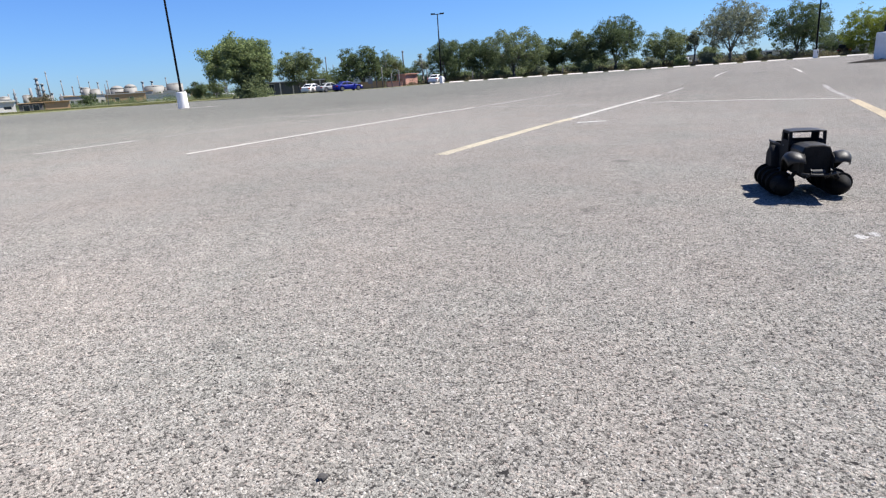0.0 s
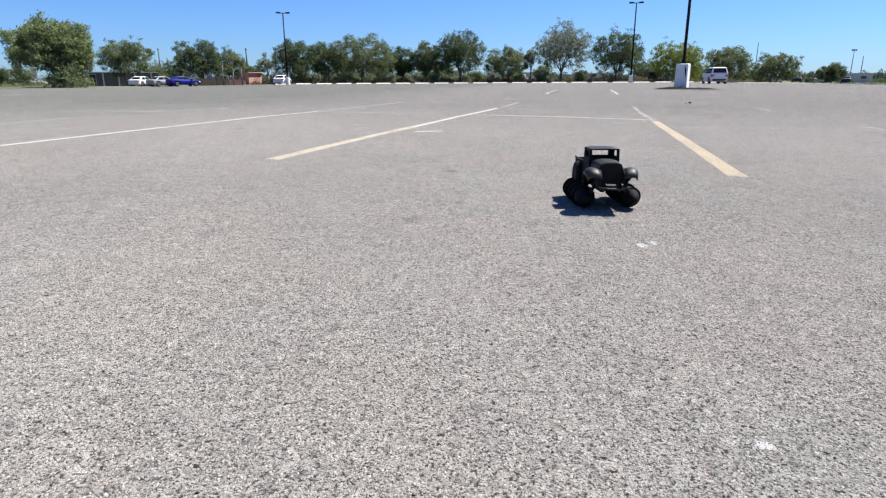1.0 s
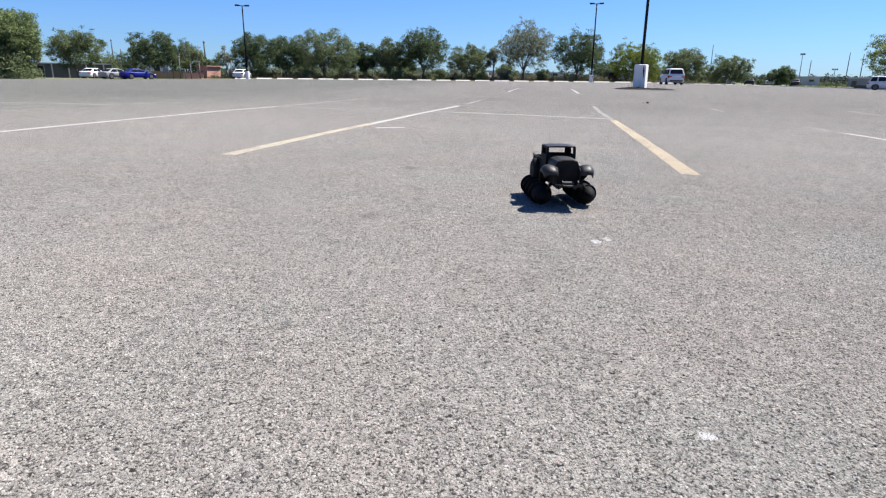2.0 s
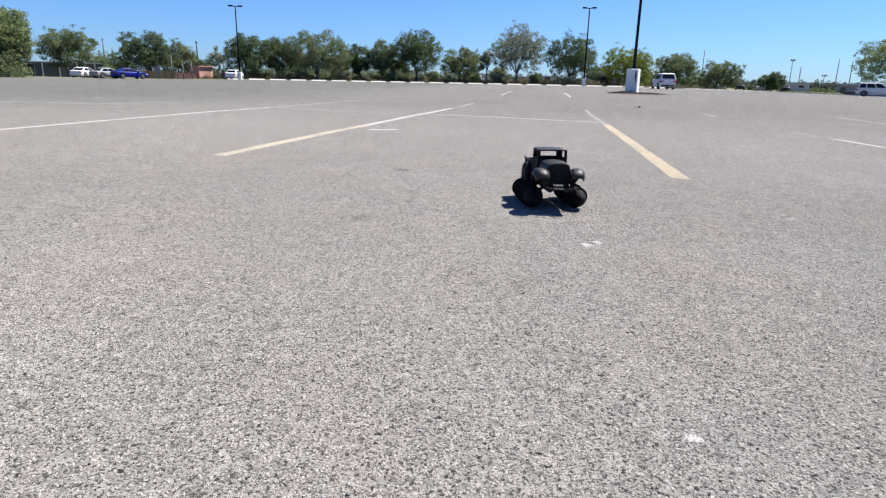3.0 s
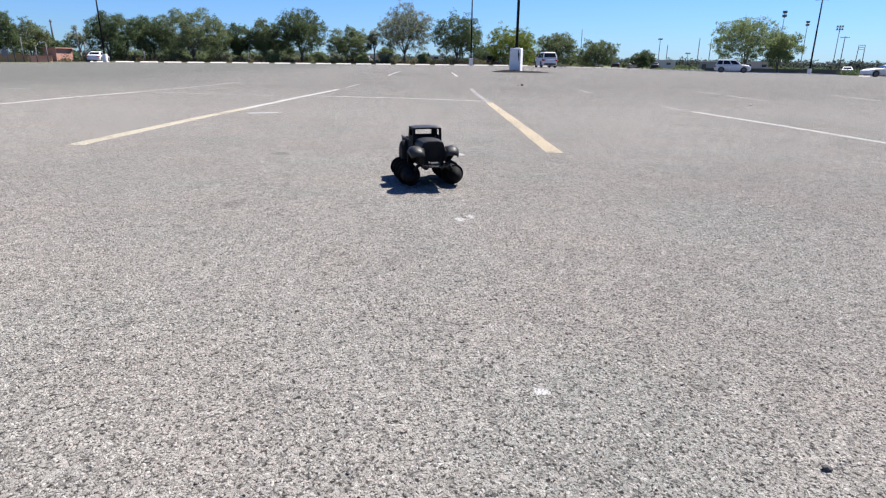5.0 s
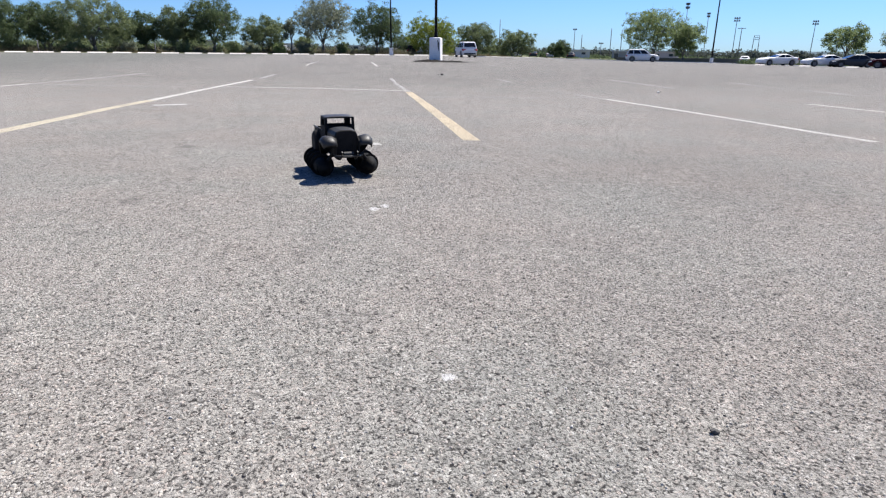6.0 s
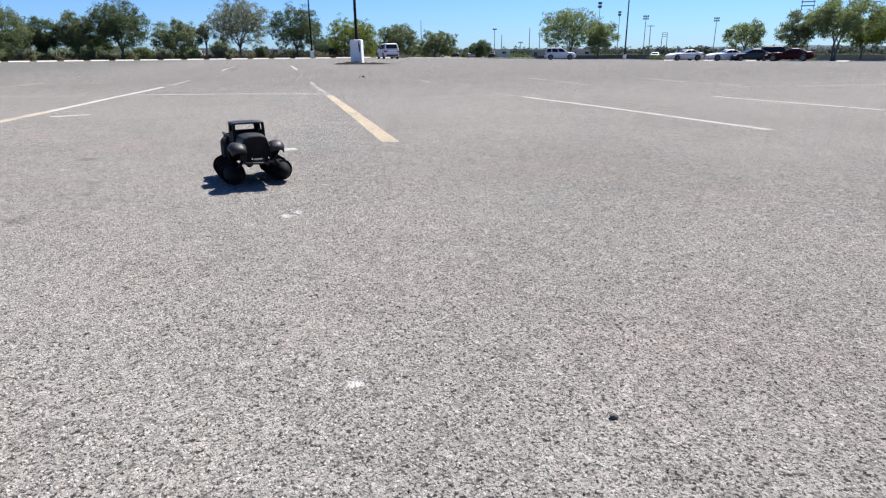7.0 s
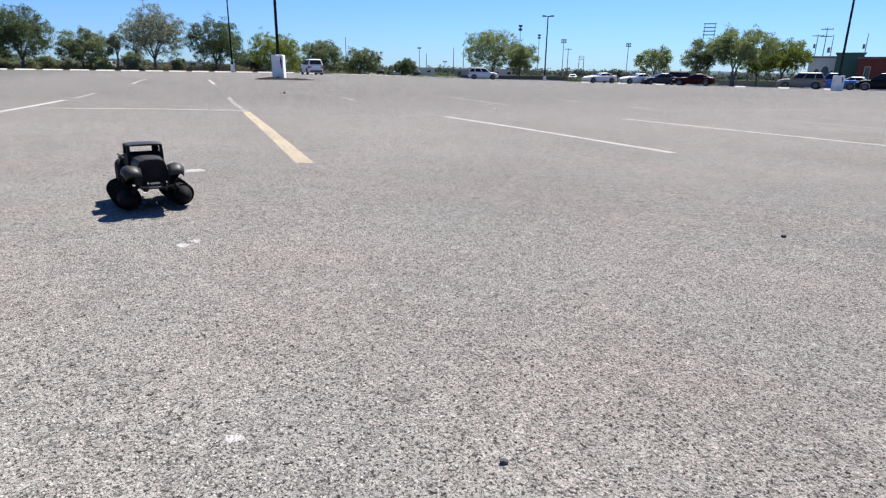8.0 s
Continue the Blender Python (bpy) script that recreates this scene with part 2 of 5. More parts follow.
def slab(bm, quad, t):
    """A thin plate: the quad, thickened along its normal by t."""
    q = [Vector(p) for p in quad]
    n = (q[1] - q[0]).cross(q[2] - q[0]).normalized() * t
    loft(bm, [[p - n * 0.3 for p in q], [p + n for p in q]])
    return bm


# ---- the lie of the land ----
HERE = Vector((0.396, 0.168, 0))
FALL = np.array([(-180, 0), (-110, 0), (-60, 0.001), (-42, 0.001), (-36, 0.0025), (-30, 0.002), (-25, 0), (10, 0), (14, 0.0015), (19, 0.003),
                 (28, 0.0068), (33, 0.0075), (38, 0.0095), (46, 0.011), (57, 0.013), (75, 0.013), (120, 0), (180, 0)])
EDGE = np.array([(-180, 60), (-90, 60), (-70, 60), (-60, 64), (-55, 72), (-50, 82), (-46, 76), (-42, 70), (-39, 92), (-34, 104), (-20, 103), (0, 103), (8, 104),
                 (12, 112), (20, 124), (30, 124), (36, 124), (44, 108), (52, 100), (60, 92), (75, 80), (110, 60), (180, 60)])


def near_plane(x, y):
    """The stalls lie on one plane that drains to the right and away."""
    return -0.013 * (x - HERE.x) - 0.006 * (y - HERE.y)


def land(x, y):
    """Height of the pavement: the plane of the stalls, easing into the slight drainage fall further out."""
    r = math.hypot(x - HERE.x, y - HERE.y)
    a = math.degrees(math.atan2(x - HERE.x, y - HERE.y))
    far = 0.083 - float(np.interp(a, FALL[:, 0], FALL[:, 1])) * min(max(0.0, r - 15.0), 125.0)
    f = min(max((r - 8.0) / 16.0, 0.0), 1.0)
    return near_plane(x, y) + (far - near_plane(x, y)) * f * f * (3 - 2 * f)


def edge_of_lot(a):
    return float(np.interp(a, EDGE[:, 0], EDGE[:, 1]))


def spot(bearing, far, up=0.0):
    """A place on the land, by bearing (degrees clockwise from +y) and distance."""
    x, y = HERE.x + far * math.sin(radians(bearing)), HERE.y + far * math.cos(radians(bearing))
    return Vector((x, y, land(x, y) + up))


def at(bearing, far, turn=0.0, up=0.0):
    p = spot(bearing, far, up)
    return pose(p.x, p.y, p.z, 0, 0, turn)


def facing(bearing):
    """The turn that lays a thing's local +x across the line of sight, to the right, and its +y away."""
    return -bearing


def sheet(name, mat, rings, height, label):
    step = 2.0
    az = np.arange(-180, 180, step)
    verts, faces = [], []
    n, c = len(az), len(rings(0))
    for a in az:
        for r in rings(a):
            x, y = HERE.x + r * math.sin(radians(a)), HERE.y + r * math.cos(radians(a))
            verts.append((x, y, height(x, y, r, a)))
    for i in range(n):
        j = (i + 1) % n
        for k in range(c - 1):
            faces.append((i * c + k, i * c + k + 1, j * c + k + 1, j * c + k))
    ob = mesh_from(name, verts, faces, mat, smooth=True)
    return tagged(ob, label, kind="structure")


def lot_rings(a):
    e = edge_of_lot(a)
    return [0.0005, 0.5, 1, 2, 4, 6] + [7 + 0.75 * k for k in range(25)] + [25 + (e - 25) * k / 9 for k in range(1, 10)]


def ground_rings(a):
    e = edge_of_lot(a)
    return [0.0005, 7, 11, 15, 20, 25] + [25 + (e - 25) * k / 5 for k in range(1, 6)] + [e + 0.15, e + 0.3, e + 3, e + 12, e + 30, e + 70, e + 160, e + 400, e + 1200, e + 3600]


def ground_height(x, y, r, a):
    e = edge_of_lot(a)
    if r < e + 0.2:
        return land(x, y) - 0.08
    bumps = 0.25 * noise.noise(Vector((x * 0.03, y * 0.03, 0))) * min(1, (r - e) / 40)
    return land(x, y) + 0.05 + bumps


sheet("ground", DIRT, ground_rings, ground_height, "dry grass and dirt round the parking lot")
sheet("pavement", ASPHALT, lot_rings, lambda x, y, r, a: land(x, y), "pale weathered chip-seal asphalt of a parking lot")


coats = iter(range(1000))


def marking(mat, width, points, label, lift=0.004):
    """A painted strip through points, with slightly uneven sides."""
    pts = [Vector((x, y, 0)) for x, y in points]
    line = []
    for p, q in zip(pts, pts[1:]):
        n = max(2, min(12, int((q - p).length / 0.25)))
        line += [p.lerp(q, k / n) for k in range(n)]
    line.append(pts[-1])
    verts = []
    coat = 0.000015 * next(coats)  # later coats lie over earlier ones
    for i, c in enumerate(line):
        along = line[min(i + 1, len(line) - 1)] - line[max(i - 1, 0)]
        side = along.normalized().cross(Vector((0, 0, 1))) * (width / 2)
        for s in (-1, 1):
            w = c + side * s * (1 + 0.14 * noise.noise(c * 6 + Vector((s * 9, 0, 0))))
            verts.append((w.x, w.y, land(w.x, w.y) + coat + (0.0005 if c.length < 6 else 0.0012 if c.length < 16 else lift)))
    faces = [(2 * i, 2 * i + 1, 2 * i + 3, 2 * i + 2) for i in range(len(line) - 1)]
    return tagged(mesh_from("road_marking", verts, faces, mat), label, kind="structure")


def blotch(name, x, y, rx, ry, mat, label, seed, lift=0.0005, turn=0.0):
    verts = [(x, y, land(x, y) + lift)]
    n = 28
    for k in range(n):
        a = k * math.tau / n
        f = 1 + 0.45 * noise.noise(Vector((math.cos(a) * 1.6 + seed, math.sin(a) * 1.6, seed)))
        u, v = rx * f * math.cos(a), ry * f * math.sin(a)
        px, py = x + u * math.cos(turn) - v * math.sin(turn), y + u * math.sin(turn) + v * math.cos(turn)
        verts.append((px, py, land(px, py) + lift))
    faces = [(0, 1 + k, 1 + (k + 1) % n) for k in range(n)]
    return tagged(mesh_from(name, verts, faces, mat), label, kind="structure")


YL, WH, FA = "yellow stall line, paint worn by chips", "thin white stall line on the asphalt", "faded white line, mostly worn away"
SC = "short white scuff on the asphalt"
# the stall lines, about 2.7 m apart, from the grass side to the shops' side
marking(PAINT_WHITE, 0.055, ((-5.95, 3.68), (-6.02, 4.87)), WH)
marking(PAINT_FADED, 0.06, ((-6.05, 5.3), (-6.13, 6.88), (-6.01, 7.61)), FA)
marking(PAINT_WHITE, 0.072, ((-3.98, 3.77), (-4.02, 6.0), (-4.02, 8.4), (-3.86, 10.0)), WH)
marking(PAINT_FADED, 0.08, ((-3.86, 10.0), (-3.64, 12.7), (-3.48, 14.5)), FA)
marking(PAINT_CREAM, 0.102, ((-1.60, 3.80), (-1.51, 5.9), (-1.43, 7.0)), "cream stall line, yellow paint worn pale")
marking(PAINT_WHITE, 0.088, ((-1.43, 7.0), (-1.29, 9.4), (-1.07, 11.6), (-1.01, 12.2)), WH)
marking(PAINT_FADED, 0.085, ((-0.93, 12.8), (-0.78, 14.9)), FA)
marking(PAINT_YELLOW, 0.108, ((1.27, 3.77), (1.42, 6.4), (1.56, 9.1)), YL)
marking(PAINT_FADED, 0.075, ((1.57, 9.15), (1.63, 11.4), (1.74, 13.5)), FA)
marking(PAINT_WHITE, 0.085, ((4.06, 3.62), (4.08, 4.5), (4.12, 6.0), (4.10, 7.9)), WH)
marking(PAINT_FADED, 0.07, ((4.10, 7.9), (4.06, 8.9)), FA)
marking(PAINT_FADED, 0.09, ((4.09, 12.35), (4.14, 13.5)), FA)
marking(PAINT_WHITE, 0.078, ((6.65, 3.25), (6.66, 5.5), (6.66, 7.2)), WH)
marking(PAINT_FADED, 0.085, ((6.70, 10.6), (6.80, 12.2), (6.74, 13.4)), FA)
marking(PAINT_FADED, 0.075, ((9.07, 4.9), (9.17, 6.4)), FA)
marking(PAINT_FADED, 0.085, ((8.90, 8.77), (9.0, 9.3), (8.95, 10.8), (9.15, 12.6)), FA)
# the cross line at the stalls' heads, and what is left of other coats
marking(PAINT_FADED, 0.085, ((-3.77, 10.05), (-2.7, 9.9), (-1.65, 9.82)), FA)
marking(PAINT_WHITE, 0.09, ((-1.12, 9.95), (0.3, 9.8), (1.57, 9.42)), "white cross line, dusty and worn")
marking(DUSTY, 0.2, ((1.7, 8.06), (2.6, 8.1), (4.15, 8.2)), "faint dusty white band across the stalls")
marking(PAINT_FADED, 0.11, ((8.89, 8.77), (10.51, 8.55), (12.21, 8.0)), FA)
marking(DUSTY, 0.09, ((8.65, 8.38), (9.22, 7.32)), FA)
marking(PAINT_FADED, 0.08, ((-7.74, 8.6), (-7.05, 8.9), (-6.3, 8.95), (-5.74, 10.5)), FA)
marking(PAINT_FADED, 0.12, ((-7.78, 11.03), (-7.49, 11.29)), SC)
marking(PAINT_FADED, 0.12, ((16.43, 10.57), (16.71, 11.4)), FA)
marking(PAINT_FADED, 0.12, ((16.62, 9.96), (17.6, 11.2)), FA)
marking(PAINT_WHITE, 0.065, ((-0.28, 20.6), (-0.02, 27.9)), WH)
marking(PAINT_WHITE, 0.075, ((1.97, 20.3), (2.2, 26.5)), WH)
marking(PAINT_FADED, 0.1, ((6.33, 21.2), (6.39, 23.1)), FA)
marking(PAINT_WHITE, 0.095, ((0.485, 3.6), (0.69, 3.645)), SC)
marking(CHALK, 0.09, ((-1.24, 6.34), (-0.97, 6.5)), SC)
DK = "dark oil stain on the asphalt"
for k, (x, y, rx, ry) in enumerate(((-0.262, 2.273, 0.042, 0.036), (-0.181, 1.248, 0.02, 0.021), (-0.355, 3.555, 0.062, 0.055), (-0.279, 1.885, 0.021, 0.022), (0.862, 0.999, 0.036, 0.024), (-0.728, 0.892, 0.024, 0.014),
                                    (-3.14, 6.07, 0.1, 0.1), (-6.06, 8.33, 0.12, 0.22), (0.07, 22.1, 0.27, 0.4), (1.0, 21.9, 0.3, 0.35))):
    blotch("oil_stain", x, y, rx, ry, TAR, DK, k * 3.7, 0.0008 if y < 10 else 0.005)
for k, (x, y, rx, ry) in enumerate(((0.541, 2.085, 0.017, 0.025), (0.581, 2.121, 0.016, 0.025), (0.579, 0.972, 0.013, 0.011))):
    blotch("scuff", x, y, rx, ry, CHALK, "small white scuff on the asphalt", k * 5.1 + 2)


# ---- lamp posts ----
def pedestal_square(w, h):
    bm = bmesh.new()
    a, b = w / 2, w / 2 * 0.97
    loft(bm, [[(-a, -a, -0.1), (a, -a, -0.1), (a, a, -0.1), (-a, a, -0.1)], [(-b, -b, h - 0.03), (b, -b, h - 0.03), (b, b, h - 0.03), (-b, b, h - 0.03)],
              [(-b + 0.03, -b + 0.03, h), (b - 0.03, -b + 0.03, h), (b - 0.03, b - 0.03, h), (-b + 0.03, b - 0.03, h)]])
    return bm


def pedestal_round(w, h):
    bm = bmesh.new()
    tube(bm, [(0, 0, -0.1), (0, 0, h - 0.03), (0, 0, h)], [w / 2, w / 2 * 0.95, w / 2 * 0.88], 28)
    return bm


def lamp_post(bearing, far, turn, base_w, base_h, height, square, pole_r, label):
    root = thing("lamp_post", at(bearing, far, turn), label, "lamp post", "lamp posts of the parking lot")
    base = part("pedestal", pedestal_square(base_w, base_h) if square else pedestal_round(base_w, base_h), CONCRETE, root, "pale painted concrete pedestal")
    if square:
        rounded(base, 0.02)
    bm = bmesh.new()
    box(bm, -pole_r * 1.9, pole_r * 1.9, -pole_r * 1.9, pole_r * 1.9, base_h, base_h + 0.04)
    tube(bm, [(0, 0, base_h + 0.04), (0, 0, base_h + 0.2)], [pole_r * 1.25, pole_r * 1.2], 12)
    part("base_plate", bm, POLE, root)
    bm = bmesh.new()
    tube(bm, [(0, 0, base_h + 0.05), (0, 0, height)], [pole_r, pole_r * 0.72], 12)
    part("pole", bm, POLE, root, smooth=True)
    bm = bmesh.new()
    box(bm, -0.4, 0.4, -0.05, 0.05, height - 0.02, height + 0.08)
    part("arm", bm, POLE, root)
    for s in (-1, 1):
        bm = bmesh.new()
        x0, x1 = s * 0.35, s * 1.02
        loft(bm, [[(x0, -0.2, height), (x1, -0.26, height), (x1, 0.26, height), (x0, 0.2, height)], [(x0, -0.2, height + 0.16), (x1, -0.22, height + 0.2), (x1, 0.22, height + 0.2), (x0, 0.2, height + 0.16)]])
        head = part("lamp_head", bm, POLE, root)
        bm = bmesh.new()
        box(bm, s * 0.45, s * 0.95, -0.17, 0.17, height - 0.02, height - 0.001)
        part("lens", bm, STEELPOLE, head)
    if square:
        bm = bmesh.new()
        y = -base_w / 2
        for x, z, w, h in ((0.17, 0.72, 0.035, 0.13), (0.19, 0.55, 0.022, 0.1), (0.15, 0.86, 0.02, 0.06)):
            n = 12
            ring = [(x * base_w / 0.54 + w * math.cos(k * math.tau / n) * (1 + 0.3 * math.sin(2.7 * k)), z * base_h + h * math.sin(k * math.tau / n)) for k in range(n)]
            loft(bm, [[(u, y - 0.004, v) for u, v in ring], [(u, y + 0.02, v) for u, v in ring]])
        part("rust_patch", bm, SOIL, root, "dark rust where the paint has flaked")
    return root


lamp_post(9.85, 30.0, -22, 0.54, 1.1, 11.5, True, 0.068, "tall dark lamp post on a square pale concrete pedestal")
lamp_post(5.75, 98.0, -5, 0.6, 1.1, 11.25, True, 0.12, "tall dark double-headed lamp post on a concrete pedestal")
lamp_post(-25.3, 99.0, 25, 0.62, 1.1, 10.35, False, 0.11, "tall dark double-headed lamp post on a white round pedestal")
lamp_post(-48.56, 28.5, 48, 0.44, 0.68, 10.5, False, 0.045, "tall dark lamp post on a white round pedestal")
lamp_post(33.8, 115.0, -30, 0.6, 0.85, 11.0, False, 0.13, "tall dark double-headed lamp post on a low pedestal")
lamp_post(57.15, 55.0, -57, 0.78, 1.1, 11.0, True, 0.085, "tall dark lamp post on a white square pedestal")
blotch("oil_stain", *spot(9.9, 29.2).xy, 0.9, 2.2, TAR, "dark dirt round the lamp pedestal", 4.4, 0.006)
blotch("oil_stain", *spot(11.9, 30.2).xy, 1.2, 1.6, TAR, DK, 8.4, 0.006)


blotch("scuff", *spot(-48.3, 28.0).xy, 1.6, 0.45, PAINT_FADED, "pale dust on the asphalt round a lamp pedestal", 6.1, 0.006, 0.75)


def soil_drift(bearing, far, rx, ry, tall, seed, label):
    """A low uneven drift of blown soil."""
    c = spot(bearing, far)
    rings, n = 6, 30
    verts, faces = [], []
    for i in range(rings + 1):
        for k in range(n):
            a, f = k * math.tau / n, max(0.02, i / rings)
            edge = 1 + 0.4 * noise.noise(Vector((math.cos(a) * 2 + seed, math.sin(a) * 2, 0)))
            u, v = rx * f * edge * math.cos(a), ry * f * edge * math.sin(a)
            h = tall * (1 - f * f) * (0.6 + 0.8 * noise.noise(Vector((u * 5, v * 5, seed)))) - (0.01 if i == rings else 0)
            verts.append((c.x + u, c.y + v, c.z + max(-0.01, h) + 0.004))
    for i in range(rings):
        for k in range(n):
            faces.append((i * n + k, i * n + (k + 1) % n, (i + 1) * n + (k + 1) % n, (i + 1) * n + k))
    tagged(mesh_from("soil_drift", verts, faces, SOIL, smooth=True), label, "soil", kind="stuff")


soil_drift(9.3, 29.4, 0.85, 0.9, 0.13, 2.0, "dark soil drifted against a lamp pedestal")
soil_drift(11.0, 29.7, 0.95, 1.0, 0.08, 5.0, "dark soil drifted beside a lamp pedestal")


# ---- the toy truck with two augers ----
def toy_truck(m):
    root = thing("toy_truck", m, "black plastic radio-controlled pickup truck riding on two augers", "toy truck")
    X = 0.16  # half the length

    def put(name, bm, mat=TOY, label="", smooth=False, bevel=0.0, parent=None):
        bmesh.ops.translate(bm, verts=bm.verts, vec=(-X, 0, 0))
        if name not in ("auger", "blade", "strut"):  # the body rides clear of the augers
            for v in bm.verts:
                v.co.y = v.co.y * 0.92 - 0.008
                v.co.z = 0.069 + (v.co.z - 0.066) * 0.985
        ob = part(name, bm, mat, parent or root, label, smooth)
        return rounded(ob, bevel) if bevel else ob

    # bed
    for s in (-1, 1):
        bm = bmesh.new()
        loft(bm, [[(0.0, s * 0.056, 0.068), (0.14, s * 0.056, 0.068), (0.14, s * 0.056, 0.138), (0.0, s * 0.056, 0.138)],
                  [(0.0, s * 0.0525, 0.068), (0.14, s * 0.0525, 0.068), (0.14, s * 0.0525, 0.138), (0.0, s * 0.0525, 0.138)]])
        put("bed_side", bm, bevel=0.0012)
        bm = bmesh.new()
        tube(bm, [(-0.002, s * 0.0555, 0.139), (0.14, s * 0.0555, 0.139)], [0.0035, 0.0035], 8)
        put("bed_rail", bm, TOY_TOP, smooth=True)
    bm = bmesh.new()
    box(bm, -0.003, 0.002, -0.055, 0.055, 0.066, 0.137)
    box(bm, -0.0045, -0.003, -0.046, 0.046, 0.076, 0.127)
    gate = put("tailgate", bm, bevel=0.001)
    bm = bmesh.new()
    loft(bm, [[(-0.008, y, 0.060) for y in (-0.057, 0.057)] + [(0.01, 0.057, 0.060), (0.01, -0.057, 0.060)],
              [(-0.003, y, 0.068) for y in (-0.057, 0.057)] + [(0.01, 0.057, 0.068), (0.01, -0.057, 0.068)]])
    put("rear_valance", bm, parent=gate)
    bm = bmesh.new()
    box(bm, 0.002, 0.14, -0.0525, 0.0525, 0.104, 0.108)
    put("bed_floor", bm, DUST, "dusty grey truck bed floor")

    # cab, with its window openings left open
    def pierced(axis, c, t, u0, u1, z0, z1, a0, a1, b0, b1, lean=0.0):
        bm = bmesh.new()
        for p0, p1, q0, q1 in ((u0, u1, z0, b0), (u0, u1, b1, z1), (u0, a0, b0, b1), (a1, u1, b0, b1)):
            if axis == "x":
                box(bm, c, c + t, p0, p1, q0, q1)
            else:
                box(bm, p0, p1, c, c + t, q0, q1)
        for v in bm.verts:
            if axis == "x":
                v.co.x -= lean * (v.co.z - z0)
            else:
                v.co.y *= 1 - 0.9 * max(0, v.co.z - 0.15)
        return bm

    put("cab_back", pierced("x", 0.139, 0.003, -0.053, 0.053, 0.066, 0.187, -0.036, 0.036, 0.160, 0.180))
    put("windshield_frame", pierced("x", 0.221, 0.003, -0.053, 0.053, 0.146, 0.187, -0.046, 0.046, 0.158, 0.1835, 0.12))
    for s in (-1, 1):
        side = pierced("y", s * 0.0555 - 0.0015, 0.003, 0.140, 0.222, 0.066, 0.187, 0.158, 0.210, 0.160, 0.180)
        door = put("cab_door", side)
        bm = bmesh.new()
        tube(bm, [(0.165, s * 0.0575, 0.142), (0.178, s * 0.0575, 0.142)], [0.0015, 0.0015], 6)
        put("handle", bm, TOY_TOP, parent=door)
    bm = bmesh.new()
    prof = [(-0.054, 0.0), (-0.0535, 0.004), (-0.03, 0.006), (0, 0.0064), (0.03, 0.006), (0.0535, 0.004), (0.054, 0.0)]
    loft(bm, [[(x, y * k, 0.1845 + z * k - (1 - k) * 0.01) for y, z in prof] for x, k in ((0.137, 0.93), (0.145, 0.97), (0.205, 0.97), (0.214, 0.96), (0.219, 0.92))])
    put("roof", bm, TOY_TOP, smooth=False, bevel=0.0015)
    bm = bmesh.new()
    box(bm, 0.142, 0.222, -0.052, 0.052, 0.100, 0.104)
    put("cab_floor", bm)
    # hood
    bm = bmesh.new()
    secs = []
    for x, w, z0, z1 in ((0.222, 0.0505, 0.072, 0.156), (0.25, 0.048, 0.072, 0.157), (0.29, 0.044, 0.074, 0.156), (0.316, 0.041, 0.076, 0.154)):
        secs.append([(x, -w, z0), (x, w, z0), (x, w, z1 - 0.016), (x, w * 0.86, z1 - 0.005), (x, w * 0.45, z1), (x, 0, z1 + 0.001), (x, -w * 0.45, z1), (x, -w * 0.86, z1 - 0.005), (x, -w, z1 - 0.016)])
    loft(bm, secs)
    hood = put("hood", bm, TOY_TOP, bevel=0.001)
    for s in (-1, 1):
        for k in range(6):
            bm = bmesh.new()
            x = 0.243 + k * 0.0085
            w = 0.0492 - (x - 0.243) * 0.13
            box(bm, x, x + 0.003, s * w - 0.001, s * w + 0.001, 0.105, 0.130)
            put("louvre", bm, parent=hood)
    # radiator shell and grille
    bm = bmesh.new()
    shell = [(-0.036, 0.076), (0.036, 0.076), (0.041, 0.098), (0.042, 0.138), (0.036, 0.151), (0.018, 0.156), (-0.018, 0.156), (-0.036, 0.151), (-0.042, 0.138), (-0.041, 0.098)]
    loft(bm, [[(x, y * k, 0.115 + (z - 0.115) * k) for y, z in shell] for x, k in ((0.314, 1.0), (0.321, 1.0), (0.324, 0.94))])
    grille = put("radiator_shell", bm, bevel=0.001)
    for k in range(11):
        bm = bmesh.new()
        y = -0.03 + k * 0.006
        box(bm, 0.3235, 0.3243, y - 0.0012, y + 0.0012, 0.085, 0.148 - abs(y) * 0.2)
        put("grille_bar", bm, TOY, parent=grille)
    # fenders and running boards
    for s in (-1, 1):
        path = [(0.155, 0.0665), (0.20, 0.069), (0.226, 0.077), (0.248, 0.092), (0.268, 0.112), (0.288, 0.127), (0.310, 0.135), (0.330, 0.134), (0.347, 0.125), (0.357, 0.111)]
        inner = [0.047] * 6 + [0.045, 0.043, 0.041, 0.040]
        wide = [0.027, 0.027, 0.030, 0.037, 0.043, 0.047, 0.049, 0.048, 0.045, 0.040]
        # panel added behind the open wheel well to keep its inside dark
        bm = bmesh.new()
        loft(bm, [[(x, s * y, z) for x, z in [(0.235, 0.072)] + path[3:9] + [(0.345, 0.09), (0.33, 0.072)]] for y in (0.0395, 0.0425)])
        put("shade_panel", bm)
        bm = bmesh.new()
        rows = []
        for i, ((x, z), w) in enumerate(zip(path, wide)):
            a, b = path[max(0, i - 1)], path[min(len(path) - 1, i + 1)]
            nx, nz = -(b[1] - a[1]), b[0] - a[0]
            l = math.hypot(nx, nz)
            nx, nz = nx / l, nz / l
            row = []
